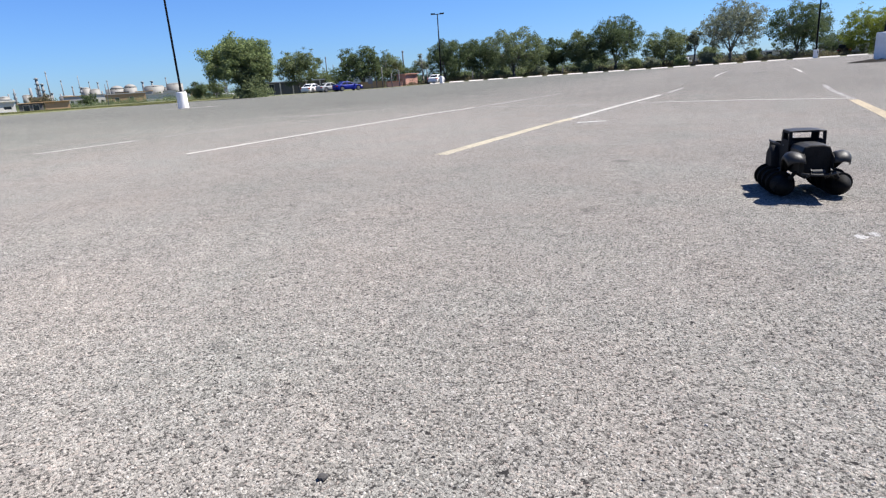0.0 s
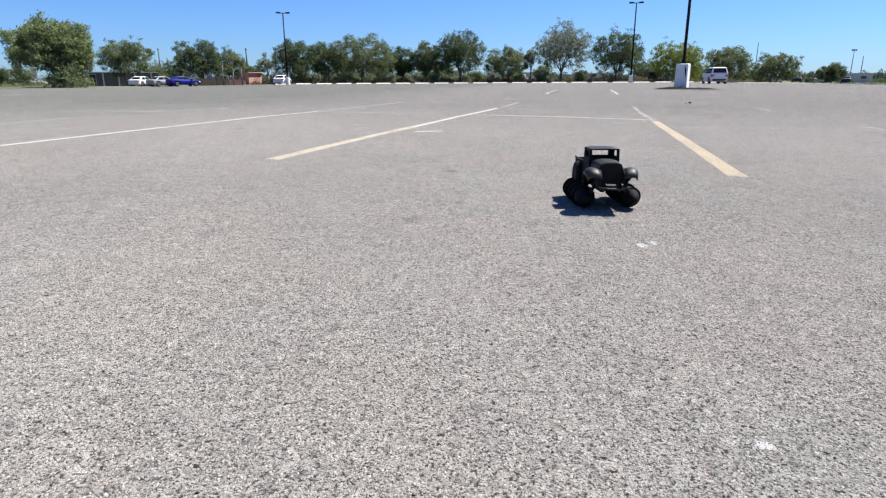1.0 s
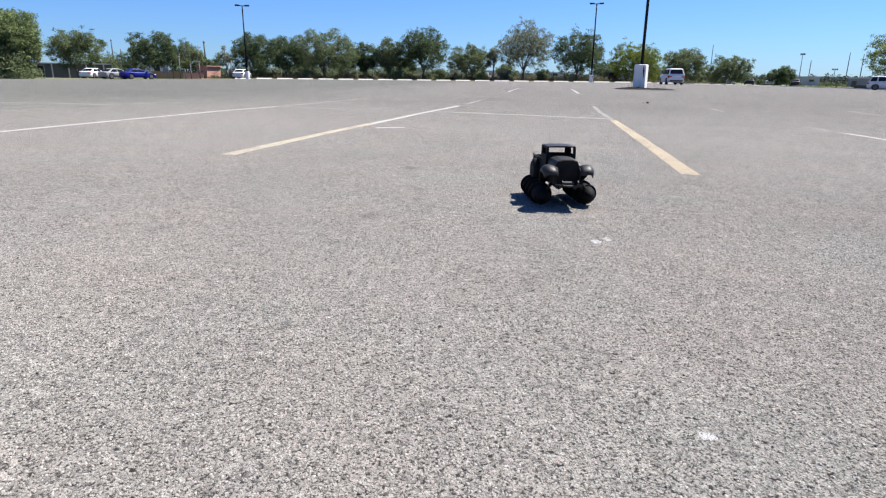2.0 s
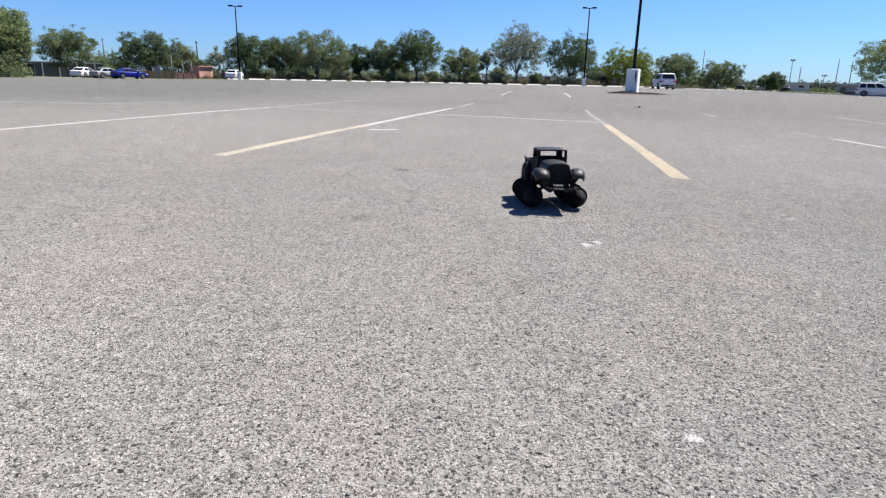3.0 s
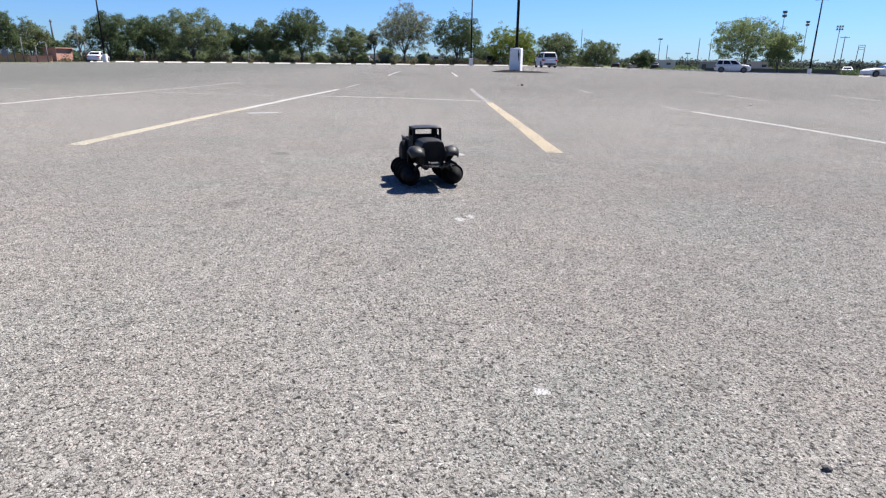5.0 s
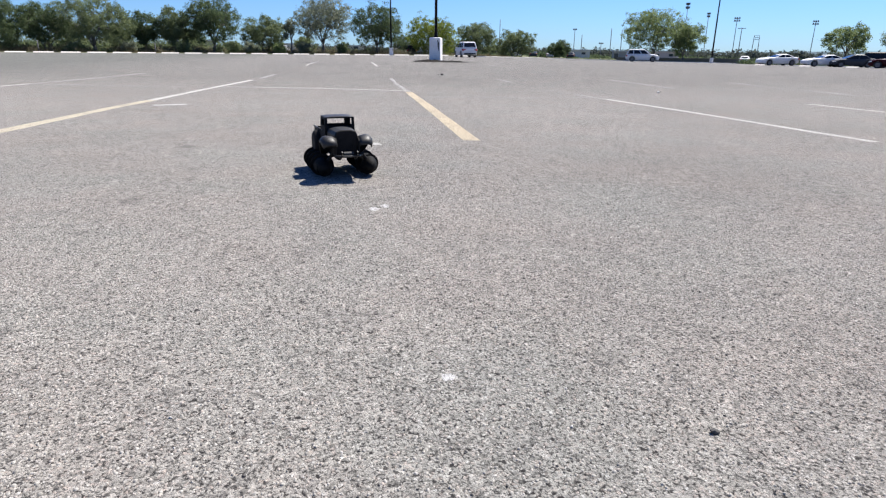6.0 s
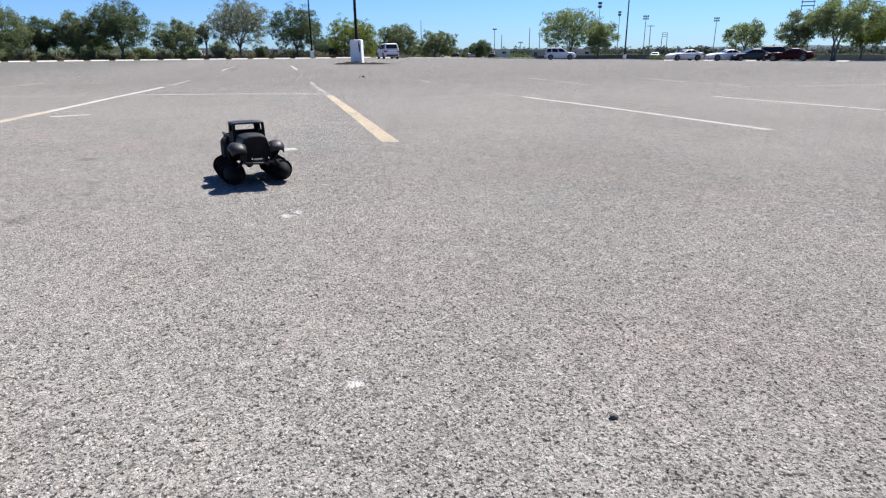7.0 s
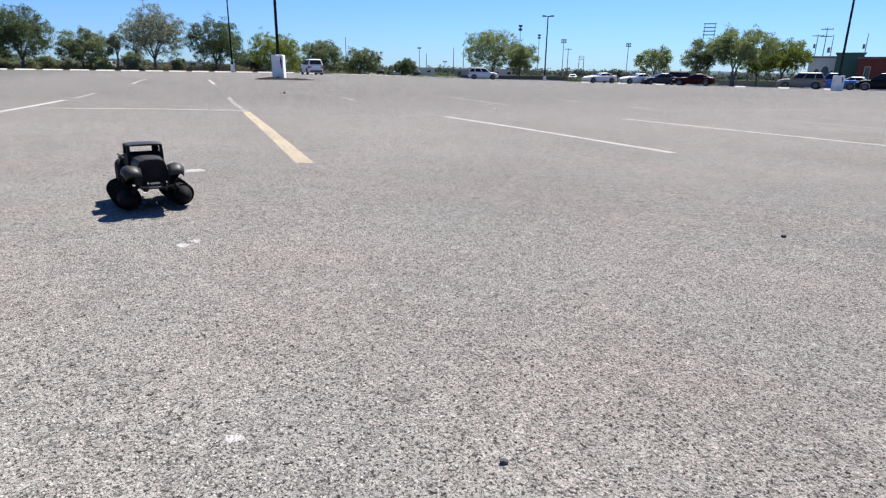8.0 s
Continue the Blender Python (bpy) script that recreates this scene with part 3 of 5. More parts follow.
            for f, d in ((0, -0.002), (0.25, 0.002), (0.55, 0.004), (0.8, 0.001), (0.95, -0.007), (1.0, -0.016 if i > 3 else -0.006 - 0.002 * i)):
                row.append(bm.verts.new((x + nx * d, s * (inner[i] + (w + 0.047 - inner[i]) * f), z + nz * d)))
            rows.append(row)
        for r, q in zip(rows, rows[1:]):
            for k in range(5):
                bm.faces.new((r[k], r[k + 1], q[k + 1], q[k]) if s > 0 else (r[k], q[k], q[k + 1], r[k + 1]))
        fender = put("front_fender", bm, TOY_TOP, smooth=True)
        sol = fender.modifiers.new("thick", "SOLIDIFY")
        sol.thickness, sol.offset = 0.0028, 0
        bm = bmesh.new()
        arch = [(0.050, 0.068)] + [(0.091 - 0.041 * math.cos(a), 0.091 + 0.043 * math.sin(a)) for a in [k * math.pi / 12 for k in range(13)]] + [(0.132, 0.068)]
        secs = []
        for y, k in ((0.054, 1.0), (0.068, 1.0), (0.076, 0.95), (0.080, 0.84)):
            secs.append([(0.091 + (x - 0.091) * k, s * y, 0.068 + (z - 0.068) * k) for x, z in arch])
        loft(bm, secs)
        put("rear_fender", bm, smooth=False, bevel=0.002)
        bm = bmesh.new()
        box(bm, 0.13, 0.215, s * 0.055, s * 0.074, 0.062, 0.067)
        put("running_board", bm, bevel=0.001)
    # frame and its struts
    bm = bmesh.new()
    for y in (-0.032, 0.032):
        box(bm, 0.02, 0.335, y - 0.005, y + 0.005, 0.064, 0.074)
    for x in (0.05, 0.12, 0.2, 0.29):
        box(bm, x - 0.006, x + 0.006, -0.035, 0.035, 0.066, 0.073)
    put("chassis", bm, TOY)
    bm = bmesh.new()
    box(bm, 0.10, 0.225, -0.026, 0.026, 0.072, 0.092)
    put("gearbox", bm, bevel=0.003)
    for x in (0.045, 0.285):
        for s in (-1, 1):
            bm = bmesh.new()
            tube(bm, [(x, s * 0.030, 0.080), (x, s * 0.055, 0.074), (x, s * 0.076, 0.045)], [0.007, 0.006, 0.007], 8)
            put("strut", bm, smooth=True)
    bm = bmesh.new()
    tube(bm, [(0.348, -0.05, 0.080), (0.358, -0.03, 0.078), (0.360, 0.0, 0.077), (0.358, 0.03, 0.078), (0.348, 0.05, 0.080)], [0.0035] * 5, 8)
    bumper = put("bumper", bm, METAL, "scuffed metal bumper bar", smooth=True)
    bm = bmesh.new()
    tube(bm, [(0.345, -0.018, 0.083), (0.345, 0.018, 0.083)], [0.008, 0.008], 12)
    put("winch", bm, METAL, parent=bumper)
    for y in (-0.028, 0.028):
        bm = bmesh.new()
        tube(bm, [(0.330, y, 0.066), (0.352, y, 0.074), (0.366, y, 0.082), (0.372, y, 0.092), (0.364, y, 0.095)], [0.004, 0.0035, 0.003, 0.003, 0.002], 7)
        put("tow_hook", bm, METAL, parent=bumper, smooth=True)
    # augers
    for s in (-1, 1):
        yc, zc, rad = s * 0.079, 0.0385, 0.0295
        prof = [(0.020, 0.006), (0.024, 0.014), (0.032, 0.021), (0.045, 0.027), (0.062, rad), (0.255, rad), (0.278, 0.027), (0.296, 0.021), (0.308, 0.013), (0.315, 0.004)]
        bm = bmesh.new()
        tube(bm, [(x, yc, zc) for x, r in prof], [r for x, r in prof], 32)
        drum = put("auger", bm, AUGER, "black screw drum with raised blade", smooth=True)
        for start in (0.0,):
            bm = bmesh.new()
            rows = []
            turns, steps = 4.6, 150
            for i in range(steps + 1):
                f = i / steps
                x = 0.04 + 0.25 * f
                a = s * (turns * math.tau * f + start)
                r0 = float(np.interp(x, [p[0] for p in prof], [p[1] for p in prof])) - 0.001
                r1 = r0 + 0.001 + 0.0085 * min(1, 8 * f, 8 * (1 - f))
                c, d = math.cos(a), math.sin(a)
                rows.append([bm.verts.new((x + o, yc + r * c, zc + r * d)) for o, r in ((-0.0022, r0), (-0.001, r1), (0.001, r1), (0.0022, r0))])
            for r, q in zip(rows, rows[1:]):
                for k in range(4):
                    bm.faces.new((r[k], r[(k + 1) % 4], q[(k + 1) % 4], q[k]))
            bm.faces.new(rows[0][::-1])
            bm.faces.new(rows[-1])
            put("blade", bm, AUGER, parent=drum)
    return root


toy_truck(pose(0.446, 2.778, land(0.446, 2.778), 0, 0, -79.0) @ Matrix.Diagonal((1.178, 1.203, 1.277, 1)))


# ---- trees ----
def leaf_material(name, a, b, c):
    m, t, p = tree_of(name)
    geo = t.nodes.new("ShaderNodeNewGeometry")
    col = ramp(t, geo.outputs["Random Per Island"], [(0.0, a), (0.45, b), (0.9, b), (1.0, c)])
    wide = noise_of(t, coords(t), 0.7, 3)
    col = mix(t, 1.0, col, ramp(t, wide, [(0.35, (0.75, 0.78, 0.72)), (0.65, (1.15, 1.12, 1.05))]), "MULTIPLY")
    t.links.new(col, p.inputs["Base Color"])
    p.inputs["Roughness"].default_value = 0.8
    p.inputs["Specular IOR Level"].default_value = 0.1
    thin = t.nodes.new("ShaderNodeBsdfTranslucent")
    t.links.new(col, thin.inputs[0])
    both = t.nodes.new("ShaderNodeMixShader")
    both.inputs[0].default_value = 0.42
    t.links.new(p.outputs[0], both.inputs[1])
    t.links.new(thin.outputs[0], both.inputs[2])
    t.links.new(both.outputs[0], t.nodes["Material Output"].inputs[0])
    return m


BARK = material("grey_brown_bark", (0.13, 0.12, 0.108), 0.95, grain=12, stain=2, vary=0.35, bump=0.4)
DEEP = leaf_material("deep_green_leaves", (0.053, 0.073, 0.040), (0.097, 0.130, 0.066), (0.159, 0.201, 0.112))
OLIVE = leaf_material("olive_leaves", (0.086, 0.108, 0.057), (0.153, 0.186, 0.096), (0.237, 0.267, 0.153))
BRIGHT = leaf_material("yellow_green_leaves", (0.098, 0.130, 0.027), (0.170, 0.205, 0.044), (0.232, 0.256, 0.067))
GREYGREEN = leaf_material("grey_green_leaves", (0.115, 0.132, 0.092), (0.205, 0.226, 0.168), (0.300, 0.315, 0.250))
# greyer, flatter greens: distance haze is put into the leaf colour
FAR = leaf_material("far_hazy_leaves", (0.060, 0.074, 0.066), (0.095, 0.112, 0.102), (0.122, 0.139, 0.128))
MIDGREEN = leaf_material("mid_green_leaves", (0.108, 0.150, 0.066), (0.198, 0.243, 0.112), (0.282, 0.320, 0.166))
GRASS = leaf_material("dry_yellow_grass", (0.107, 0.118, 0.043), (0.182, 0.187, 0.080), (0.225, 0.214, 0.107))
BRUSH = leaf_material("dry_brush", (0.082, 0.074, 0.050), (0.160, 0.142, 0.095), (0.150, 0.140, 0.082))


def leaf_quads(rng, centres, size):
    n = len(centres)
    u = rng.normal(size=(n, 3))
    u /= np.linalg.norm(u, axis=1)[:, None]
    v = np.cross(u, rng.normal(size=(n, 3)))
    v /= np.linalg.norm(v, axis=1)[:, None]
    s = size * rng.uniform(0.6, 1.35, (n, 1))
    a, b = u * s, v * s * 0.5
    quads = np.stack([centres - a, centres - b * 0.9 + a * 0.1, centres + a, centres + b], 1)
    return quads.reshape(-1, 3), np.arange(4 * n).reshape(n, 4)


def tree(bearing, far, height, width, seed, leaves, label, thick=1.0, low=0.25, lobes=13, stems=1, bare=0.0, lean=0.0):
    """A tapered trunk with forking limbs, and a crown of leaf clumps gathered in uneven lobes."""
    rng = np.random.default_rng(seed)
    root = thing("tree", at(bearing, far, float(rng.uniform(0, 360))), label, "tree")
    hb = height * low
    rx, rz = width / 2, (height - hb) / 2
    mid = hb + rz
    centres, radii = [], []
    lump = Vector((seed * 1.7, seed * 0.9, 0))
    for k in range(lobes):
        uz = 1 - 2 * (k + 0.5) / lobes
        a = k * 2.39996 + rng.uniform(-0.4, 0.4)
        flat = math.sqrt(1 - uz * uz) ** (0.6 if uz < 0 else 0.85)
        d = Vector((flat * math.cos(a), flat * math.sin(a), uz))
        f = rng.uniform(0.62, 0.84) * (1 + 0.3 * noise.noise(d * 1.4 + lump))
        r = rng.uniform(0.22, 0.34) * min(rx, 1.35 * rz)
        centres.append((d.x * rx * f + lean * uz, d.y * rx * f, max(hb + 0.5 * r, mid + d.z * rz * f)))
        radii.append(r)
    for k in range(5):  # the heart of the crown
        a = k * 1.3
        centres.append((0.3 * rx * math.cos(a), 0.3 * rx * math.sin(a), mid + rz * rng.uniform(-0.35, 0.35)))
        radii.append(0.4 * min(rx, rz))
    lobes += 5
    centres, radii = np.array(centres), np.array(radii)
    bm = bmesh.new()
    tips = []
    for s in range(stems):
        off = 0.0 if stems == 1 else 0.3
        a0 = rng.uniform(0, 6.28)
        foot = Vector((off * math.cos(a0), off * math.sin(a0), -0.15))
        fork = Vector((foot.x * 2 + rng.uniform(-0.25, 0.25), foot.y * 2 + rng.uniform(-0.25, 0.25), max(0.5, hb * rng.uniform(0.75, 1.05))))
        r0 = 0.022 * height * (1 if stems == 1 else 0.72) + 0.03
        tube(bm, [foot, foot.lerp(fork, 0.15) + Vector((0, 0, 0.02)), foot.lerp(fork, 0.55) + Vector((rng.uniform(-0.08, 0.08), rng.uniform(-0.08, 0.08), 0)), fork], [r0 * 1.45, r0 * 1.08, r0 * 0.95, r0 * 0.82], 9)
        limbs = []
        for k in range(4 if stems == 1 else 3):  # the main limbs rise and spread from the fork
            a = a0 + k * math.tau / (4 if stems == 1 else 3) + rng.uniform(-0.4, 0.4)
            out, rise = rng.uniform(0.25, 0.5) * rx, rng.uniform(0.35, 0.75) * (height - hb)
            elbow = fork + Vector((0.4 * out * math.cos(a), 0.4 * out * math.sin(a), 0.5 * rise))
            end = fork + Vector((out * math.cos(a + 0.3), out * math.sin(a + 0.3), rise))
            r1 = r0 * rng.uniform(0.48, 0.66)
            tube(bm, [fork - Vector((0, 0, 0.12)), fork.lerp(elbow, 0.5) + Vector((0.06, 0, 0)), elbow, elbow.lerp(end, 0.5) + Vector((0, 0.08, 0.05)), end], [r1, r1 * 0.9, r1 * 0.78, r1 * 0.6, r1 * 0.4], 7)
            limbs.append((elbow, end, r1))
        mine = [k for k in range(lobes) if k % stems == s]
        for k in mine:
            c = Vector(centres[k])
            end = c + Vector((0, 0, radii[k] * 0.3))
            elbow, limb_end, r1 = min(limbs, key=lambda l: (l[1] - c).length)
            root_at = elbow.lerp(limb_end, rng.uniform(0.1, 1.0)) if c.z > elbow.z else fork.lerp(elbow, rng.uniform(0.4, 1.0))
            r1 *= 0.5
            bend = root_at.lerp(end, 0.5) + Vector((rng.uniform(-0.2, 0.2), rng.uniform(-0.2, 0.2), rng.uniform(0, 0.35)))
            tube(bm, [root_at, root_at.lerp(bend, 0.5) + Vector((0, 0, 0.05)), bend, bend.lerp(end, 0.5), end], [r1, r1 * 0.85, r1 * 0.65, r1 * 0.45, r1 * 0.2], 6)
            for j in range(5 if bare else 3):
                q = Vector(rng.normal(size=3)).normalized() * radii[k] * 0.95
                st = bend.lerp(end, rng.uniform(0.2, 0.9))
                tube(bm, [st, st.lerp(end + q, 0.5) + Vector((0, 0, 0.1)), end + q], [r1 * 0.3, r1 * 0.2, r1 * 0.07], 4, False)
                tips.append(end + q)
    part("trunk", bm, BARK, root, smooth=True)
    clumps = []
    for c, r in zip(centres, radii):
        n = int(20 * thick * r * r) + 10
        d = rng.normal(size=(n, 3))
        d /= np.linalg.norm(d, axis=1)[:, None]
        d *= (rng.uniform(0.3, 1, (n, 1)) ** 0.4) * r * (1 + 0.12 * np.clip(rng.normal(size=(n, 1)), -1.5, 2.0))
        d[:, 2] *= 0.85
        clumps.append(c + d)
    if tips:
        clumps.append(np.array([tuple(p) for p in tips]))
    clumps = np.concatenate(clumps)
    clumps = clumps[clumps[:, 2] > 0.3]
    if bare:
        clumps = clumps[rng.uniform(size=len(clumps)) > bare]
    per = 30
    limit = (25000 if far > 80 else 42000) // per
    if len(clumps) > limit:
        clumps = clumps[rng.permutation(len(clumps))[:limit]]
    pts = np.repeat(clumps, per, 0) + rng.normal(size=(len(clumps) * per, 3)) * np.array([0.2, 0.2, 0.15]) * (0.55 + 0.06 * height)
    pts[:, 2] = np.maximum(pts[:, 2], 0.12)
    v, f = leaf_quads(rng, pts, 0.07 + 0.005 * height)
    mesh_from("crown", v, f, leaves, root)
    return root


tree(-43.2, 72, 6.3, 8.6, 11, MIDGREEN, "large olive-green tree with drooping crown on the grass", 1.6, 0.27, 34, 2)
tree(-38.2, 108, 7.2, 8.2, 12, OLIVE, "round olive-green tree over a low shed", 1.0, 0.18, 15)
tree(-32.6, 112, 7.1, 8.0, 13, DEEP, "dark green tree behind the blue car", 1.1, 0.16, 20)
tree(-30.2, 115, 6.2, 6.0, 14, OLIVE, "smaller olive tree beside a brick kiosk", 1.0, 0.1, 12)
tree(-24.7, 110.2, 7.42, 7.62, 15, DEEP, "dark bushy tree growing almost to the kerb", 1.2, 0.13, 20, 2)
tree(-21.8, 112.3, 7.42, 8.03, 16, DEEP, "dark bushy tree growing almost to the kerb", 1.2, 0.13, 20, 2)
tree(-18.3, 109.2, 8.34, 10.09, 17, OLIVE, "tall grey-green tree behind the wheel stops", 1.05, 0.12, 26, 2)
tree(-14.9, 111.2, 6.70, 5.77, 18, DEEP, "narrow dark tree behind the wheel stops", 1.1, 0.14, 15)
tree(-12.7, 110.2, 7.00, 5.77, 19, OLIVE, "narrow dark tree behind the wheel stops", 1.1, 0.14, 15)
tree(-9.6, 109.2, 9.06, 9.27, 20, DEEP, "tall round dark green tree behind the wheel stops", 1.15, 0.17, 26)
tree(-5.3, 110.2, 5.97, 8.86, 21, OLIVE, "low spreading olive tree behind the wheel stops", 0.9, 0.12, 20, 2)
tree(-0.3, 109.2, 9.48, 10.92, 22, GREYGREEN, "tall sparse tree with bare grey limbs", 0.9, 0.2, 26, 1, 0.62)
tree(-3.2, 108.2, 5.77, 2.47, 23, GREYGREEN, "thin sparse young tree", 0.6, 0.4, 6, 1, 0.3)
tree(4.6, 111.2, 8.24, 10.51, 24, DEEP, "dark tree with open crown by the far lamp post", 1.0, 0.15, 24)
tree(9.4, 112, 6.5, 9.4, 25, BRIGHT, "wide yellow-green tree growing to the ground", 1.6, 0.03, 34, 2)
tree(13.5, 118, 6.3, 7.4, 26, OLIVE, "round dark green tree growing low", 1.4, 0.05, 24)
tree(17.1, 125, 5.1, 8.2, 27, OLIVE, "low bushy green tree growing low", 1.5, 0.03, 26, 2)
tree(21.0, 138, 3.7, 5.0, 28, DEEP, "small bushy dark green tree", 1.6, 0.04, 16)
tree(29.0, 126, 9.9, 12.4, 29, MIDGREEN, "large rounded tree with forked trunks", 1.3, 0.17, 34, 2)
tree(31.6, 127, 7.2, 6.8, 30, MIDGREEN, "green tree with hanging branches", 1.1, 0.15, 14)
tree(43.3, 116, 6.1, 8.2, 31, MIDGREEN, "small round green tree behind parked cars", 1.0, 0.33, 14)
tree(46.9, 100, 6.6, 5.0, 32, OLIVE, "thin green tree beside a shade tree", 0.8, 0.18, 11)
tree(49.6, 98, 8.0, 9.8, 33, MIDGREEN, "spreading shade tree with forked trunk", 1.3, 0.33, 26, 2)
tree(53.0, 104, 6.7, 7.8, 34, BRIGHT, "round yellow-green tree beside a building", 1.4, 0.3, 24)
tree(51.4, 108, 5.6, 5.6, 35, BRIGHT, "green tree among parked cars", 1.05, 0.35, 12)
tree(-58.5, 150, 3.2, 5.5, 36, BRUSH, "low dry bush by a beige wall", 1.0, 0.03, 9)
tree(-55.3, 165, 3.2, 5.0, 37, DEEP, "low dark bush on the grass", 1.0, 0.03, 8)
tree(-46.9, 95, 2.8, 3.2, 38, DEEP, "low dark bush on the grass", 1.0, 0.03, 7)
tree(-45.5, 120, 3.4, 4.6, 39, OLIVE, "low olive bush on the grass", 1.0, 0.03, 8)
tree(-26.9, 125, 6.2, 3.4, 40, GREYGREEN, "thin tree beside the brick kiosk", 0.6, 0.3, 6, 1, 0.2)
tree(-42.5, 70.4, 4.3, 4.2, 41, OLIVE, "low olive bush at the foot of a tree", 1.2, 0.02, 8)
tree(-41.6, 74, 2.4, 2.2, 42, OLIVE, "low olive bush beside a tree", 1.0, 0.02, 8)
for k, (b, far, h, w, lf) in enumerate(((-36.2, 135, 4.6, 7, OLIVE), (-34.6, 138, 4.4, 6, DEEP), (-28.4, 132, 4.6, 6, DEEP), (-20.5, 124, 5.6, 6.5, OLIVE), (-16.7, 126, 5.4, 6, OLIVE), (-11.3, 128, 5.2, 5.5, DEEP),
                                      (-2.0, 130, 3.6, 5, OLIVE), (7.0, 132, 4.0, 6, DEEP), (11.6, 138, 3.6, 6, OLIVE), (15.4, 142, 3.0, 6, OLIVE))):
    tree(b, far, h, w, 60 + k, lf, "lower tree standing behind the front row", 1.0, 0.1, 12)


for k, (b, h, w, lf) in enumerate(((-8.0, 1.9, 2.6, OLIVE), (-6.6, 1.7, 2.4, GREYGREEN), (-4.2, 1.8, 2.3, MIDGREEN), (-2.1, 2.0, 2.2, GREYGREEN), (1.4, 1.9, 2.2, OLIVE), (-12.0, 1.6, 2.2, OLIVE), (-16.2, 1.7, 2.4, GREYGREEN), (-20.0, 1.5, 2.2, OLIVE))):
    tree(b, 104.8 + 0.3 * k, h, w, 80 + k, lf, "low round grey-green bush behind the wheel stops" if lf is GREYGREEN else "low round olive bush behind the wheel stops", 1.1, 0.04, 9)


def undergrowth(name, mat, rows, seed, label, leaf=0.12):
    """Low brush: many clumps of leaves in patches (bearing from, bearing to, distance, height, clumps)."""
    rng = np.random.default_rng(seed)
    pts = []
    for a0, a1, far, tall, n in rows:
        for k in range(n):
            p = spot(rng.uniform(a0, a1), far + rng.uniform(-1.5, 3.5))
            w = rng.uniform(0.35, 0.9) * max(1.0, tall / 2.2, (far / 130) ** 1.5)
            h = tall * rng.uniform(0.35, 1.0)
            q = rng.normal(size=(110, 3)) * np.array([w, w, 1.0]) * 0.7
            q[:, 2] = h * rng.uniform(0.02, 1.0, 110) ** 1.4 * (0.45 + 0.55 * np.exp(-0.5 * (q[:, 0] ** 2 + q[:, 1] ** 2) / (w * w))) + 0.05
            pts.append(q + np.array(p))
    v, f = leaf_quads(rng, np.concatenate(pts), leaf)
    ob = mesh_from(name, v, f, mat)
    return tagged(ob, label, "undergrowth", kind="stuff")


undergrowth("brush", BRUSH, ((-29, 9, 110, 1.7, 130), (-4, 8, 114, 0.9, 50), (-29, 9, 107, 1.0, 90), (-24, 8, 113, 1.4, 60), (9, 17, 126, 0.7, 26)), 5, "dry brown brush behind the wheel stops")
undergrowth("shrubs", OLIVE, ((-26, -5, 117, 2.6, 150), (-5, 8, 119, 1.1, 50), (-26, -5, 123, 4.4, 150), (-27, -10, 112, 2.2, 70), (-27, -3, 109, 1.5, 50), (-27, -4, 110, 1.5, 26), (-4, 8, 111, 0.9, 14), (8, 18, 130, 0.9, 16), (22, 36, 140, 0.6, 30), (-62, -44, 150, 1.8, 80), (-62, -47, 200, 2.2, 80), (-41, -30, 120, 1.8, 30), (-43.3, -41.7, 69.5, 2.4, 36)), 6, "low green shrubs behind the lot")
undergrowth("hedge", DEEP, ((36, 56, 119, 1.0, 90), (33, 60, 150, 0.9, 100), (33, 60, 195, 1.3, 120), (-62, -40, 230, 2.6, 110), (-40, 20, 165, 1.8, 170), (15, 58, 240, 1.7, 170)), 7, "dark scrub along the far edge")
undergrowth("far_scrub", DEEP, ((-30, -5, 150, 2.4, 60), (-5, 22, 158, 1.6, 40), (20, 40, 185, 1.2, 60), (-63, -43, 330, 5.2, 130), (-43, -26, 300, 4.5, 70)), 8, "dark scrub and small trees far across the grass", 0.3)


undergrowth("dry_grass", GRASS, ((-64, -48, 78, 0.07, 260), (-64, -46, 92, 0.1, 260), (-64, -43, 108, 0.12, 240)), 10, "yellowing dry grass beside the lot", 0.09)
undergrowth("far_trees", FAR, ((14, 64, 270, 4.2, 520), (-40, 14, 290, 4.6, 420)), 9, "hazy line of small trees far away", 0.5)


# ---- vehicles ----
TYRE = material("tyre_rubber", (0.02, 0.02, 0.021), 0.85, grain=30, vary=0.3)
RIM = material("wheel_rim", (0.1, 0.1, 0.103), 0.45, 0.3, grain=20, vary=0.15)
GLASS = material("tinted_car_glass", (0.012, 0.014, 0.017), 0.1, grain=4, vary=0.2, spec=0.25)
LAMP = material("clear_headlight", (0.7, 0.7, 0.68), 0.15, grain=20, vary=0.1)
TAIL = material("red_taillight", (0.35, 0.015, 0.012), 0.2, grain=20, vary=0.15)
TRIM = material("dark_bumper_plastic", (0.03, 0.03, 0.032), 0.6, grain=20, vary=0.2)
PAINTS = {n: material(n + "_car_paint", c, 0.42, 0.0, grain=3, stain=0.8, vary=0.06, spec=0.13) for n, c in
          {"white": (0.58, 0.58, 0.58), "silver": (0.24, 0.25, 0.26), "blue": (0.008, 0.016, 0.17), "maroon": (0.032, 0.002, 0.005), "black": (0.006, 0.006, 0.007),
           "gold": (0.2, 0.185, 0.155), "slate": (0.035, 0.04, 0.05), "skyblue": (0.06, 0.19, 0.5)}.items()}
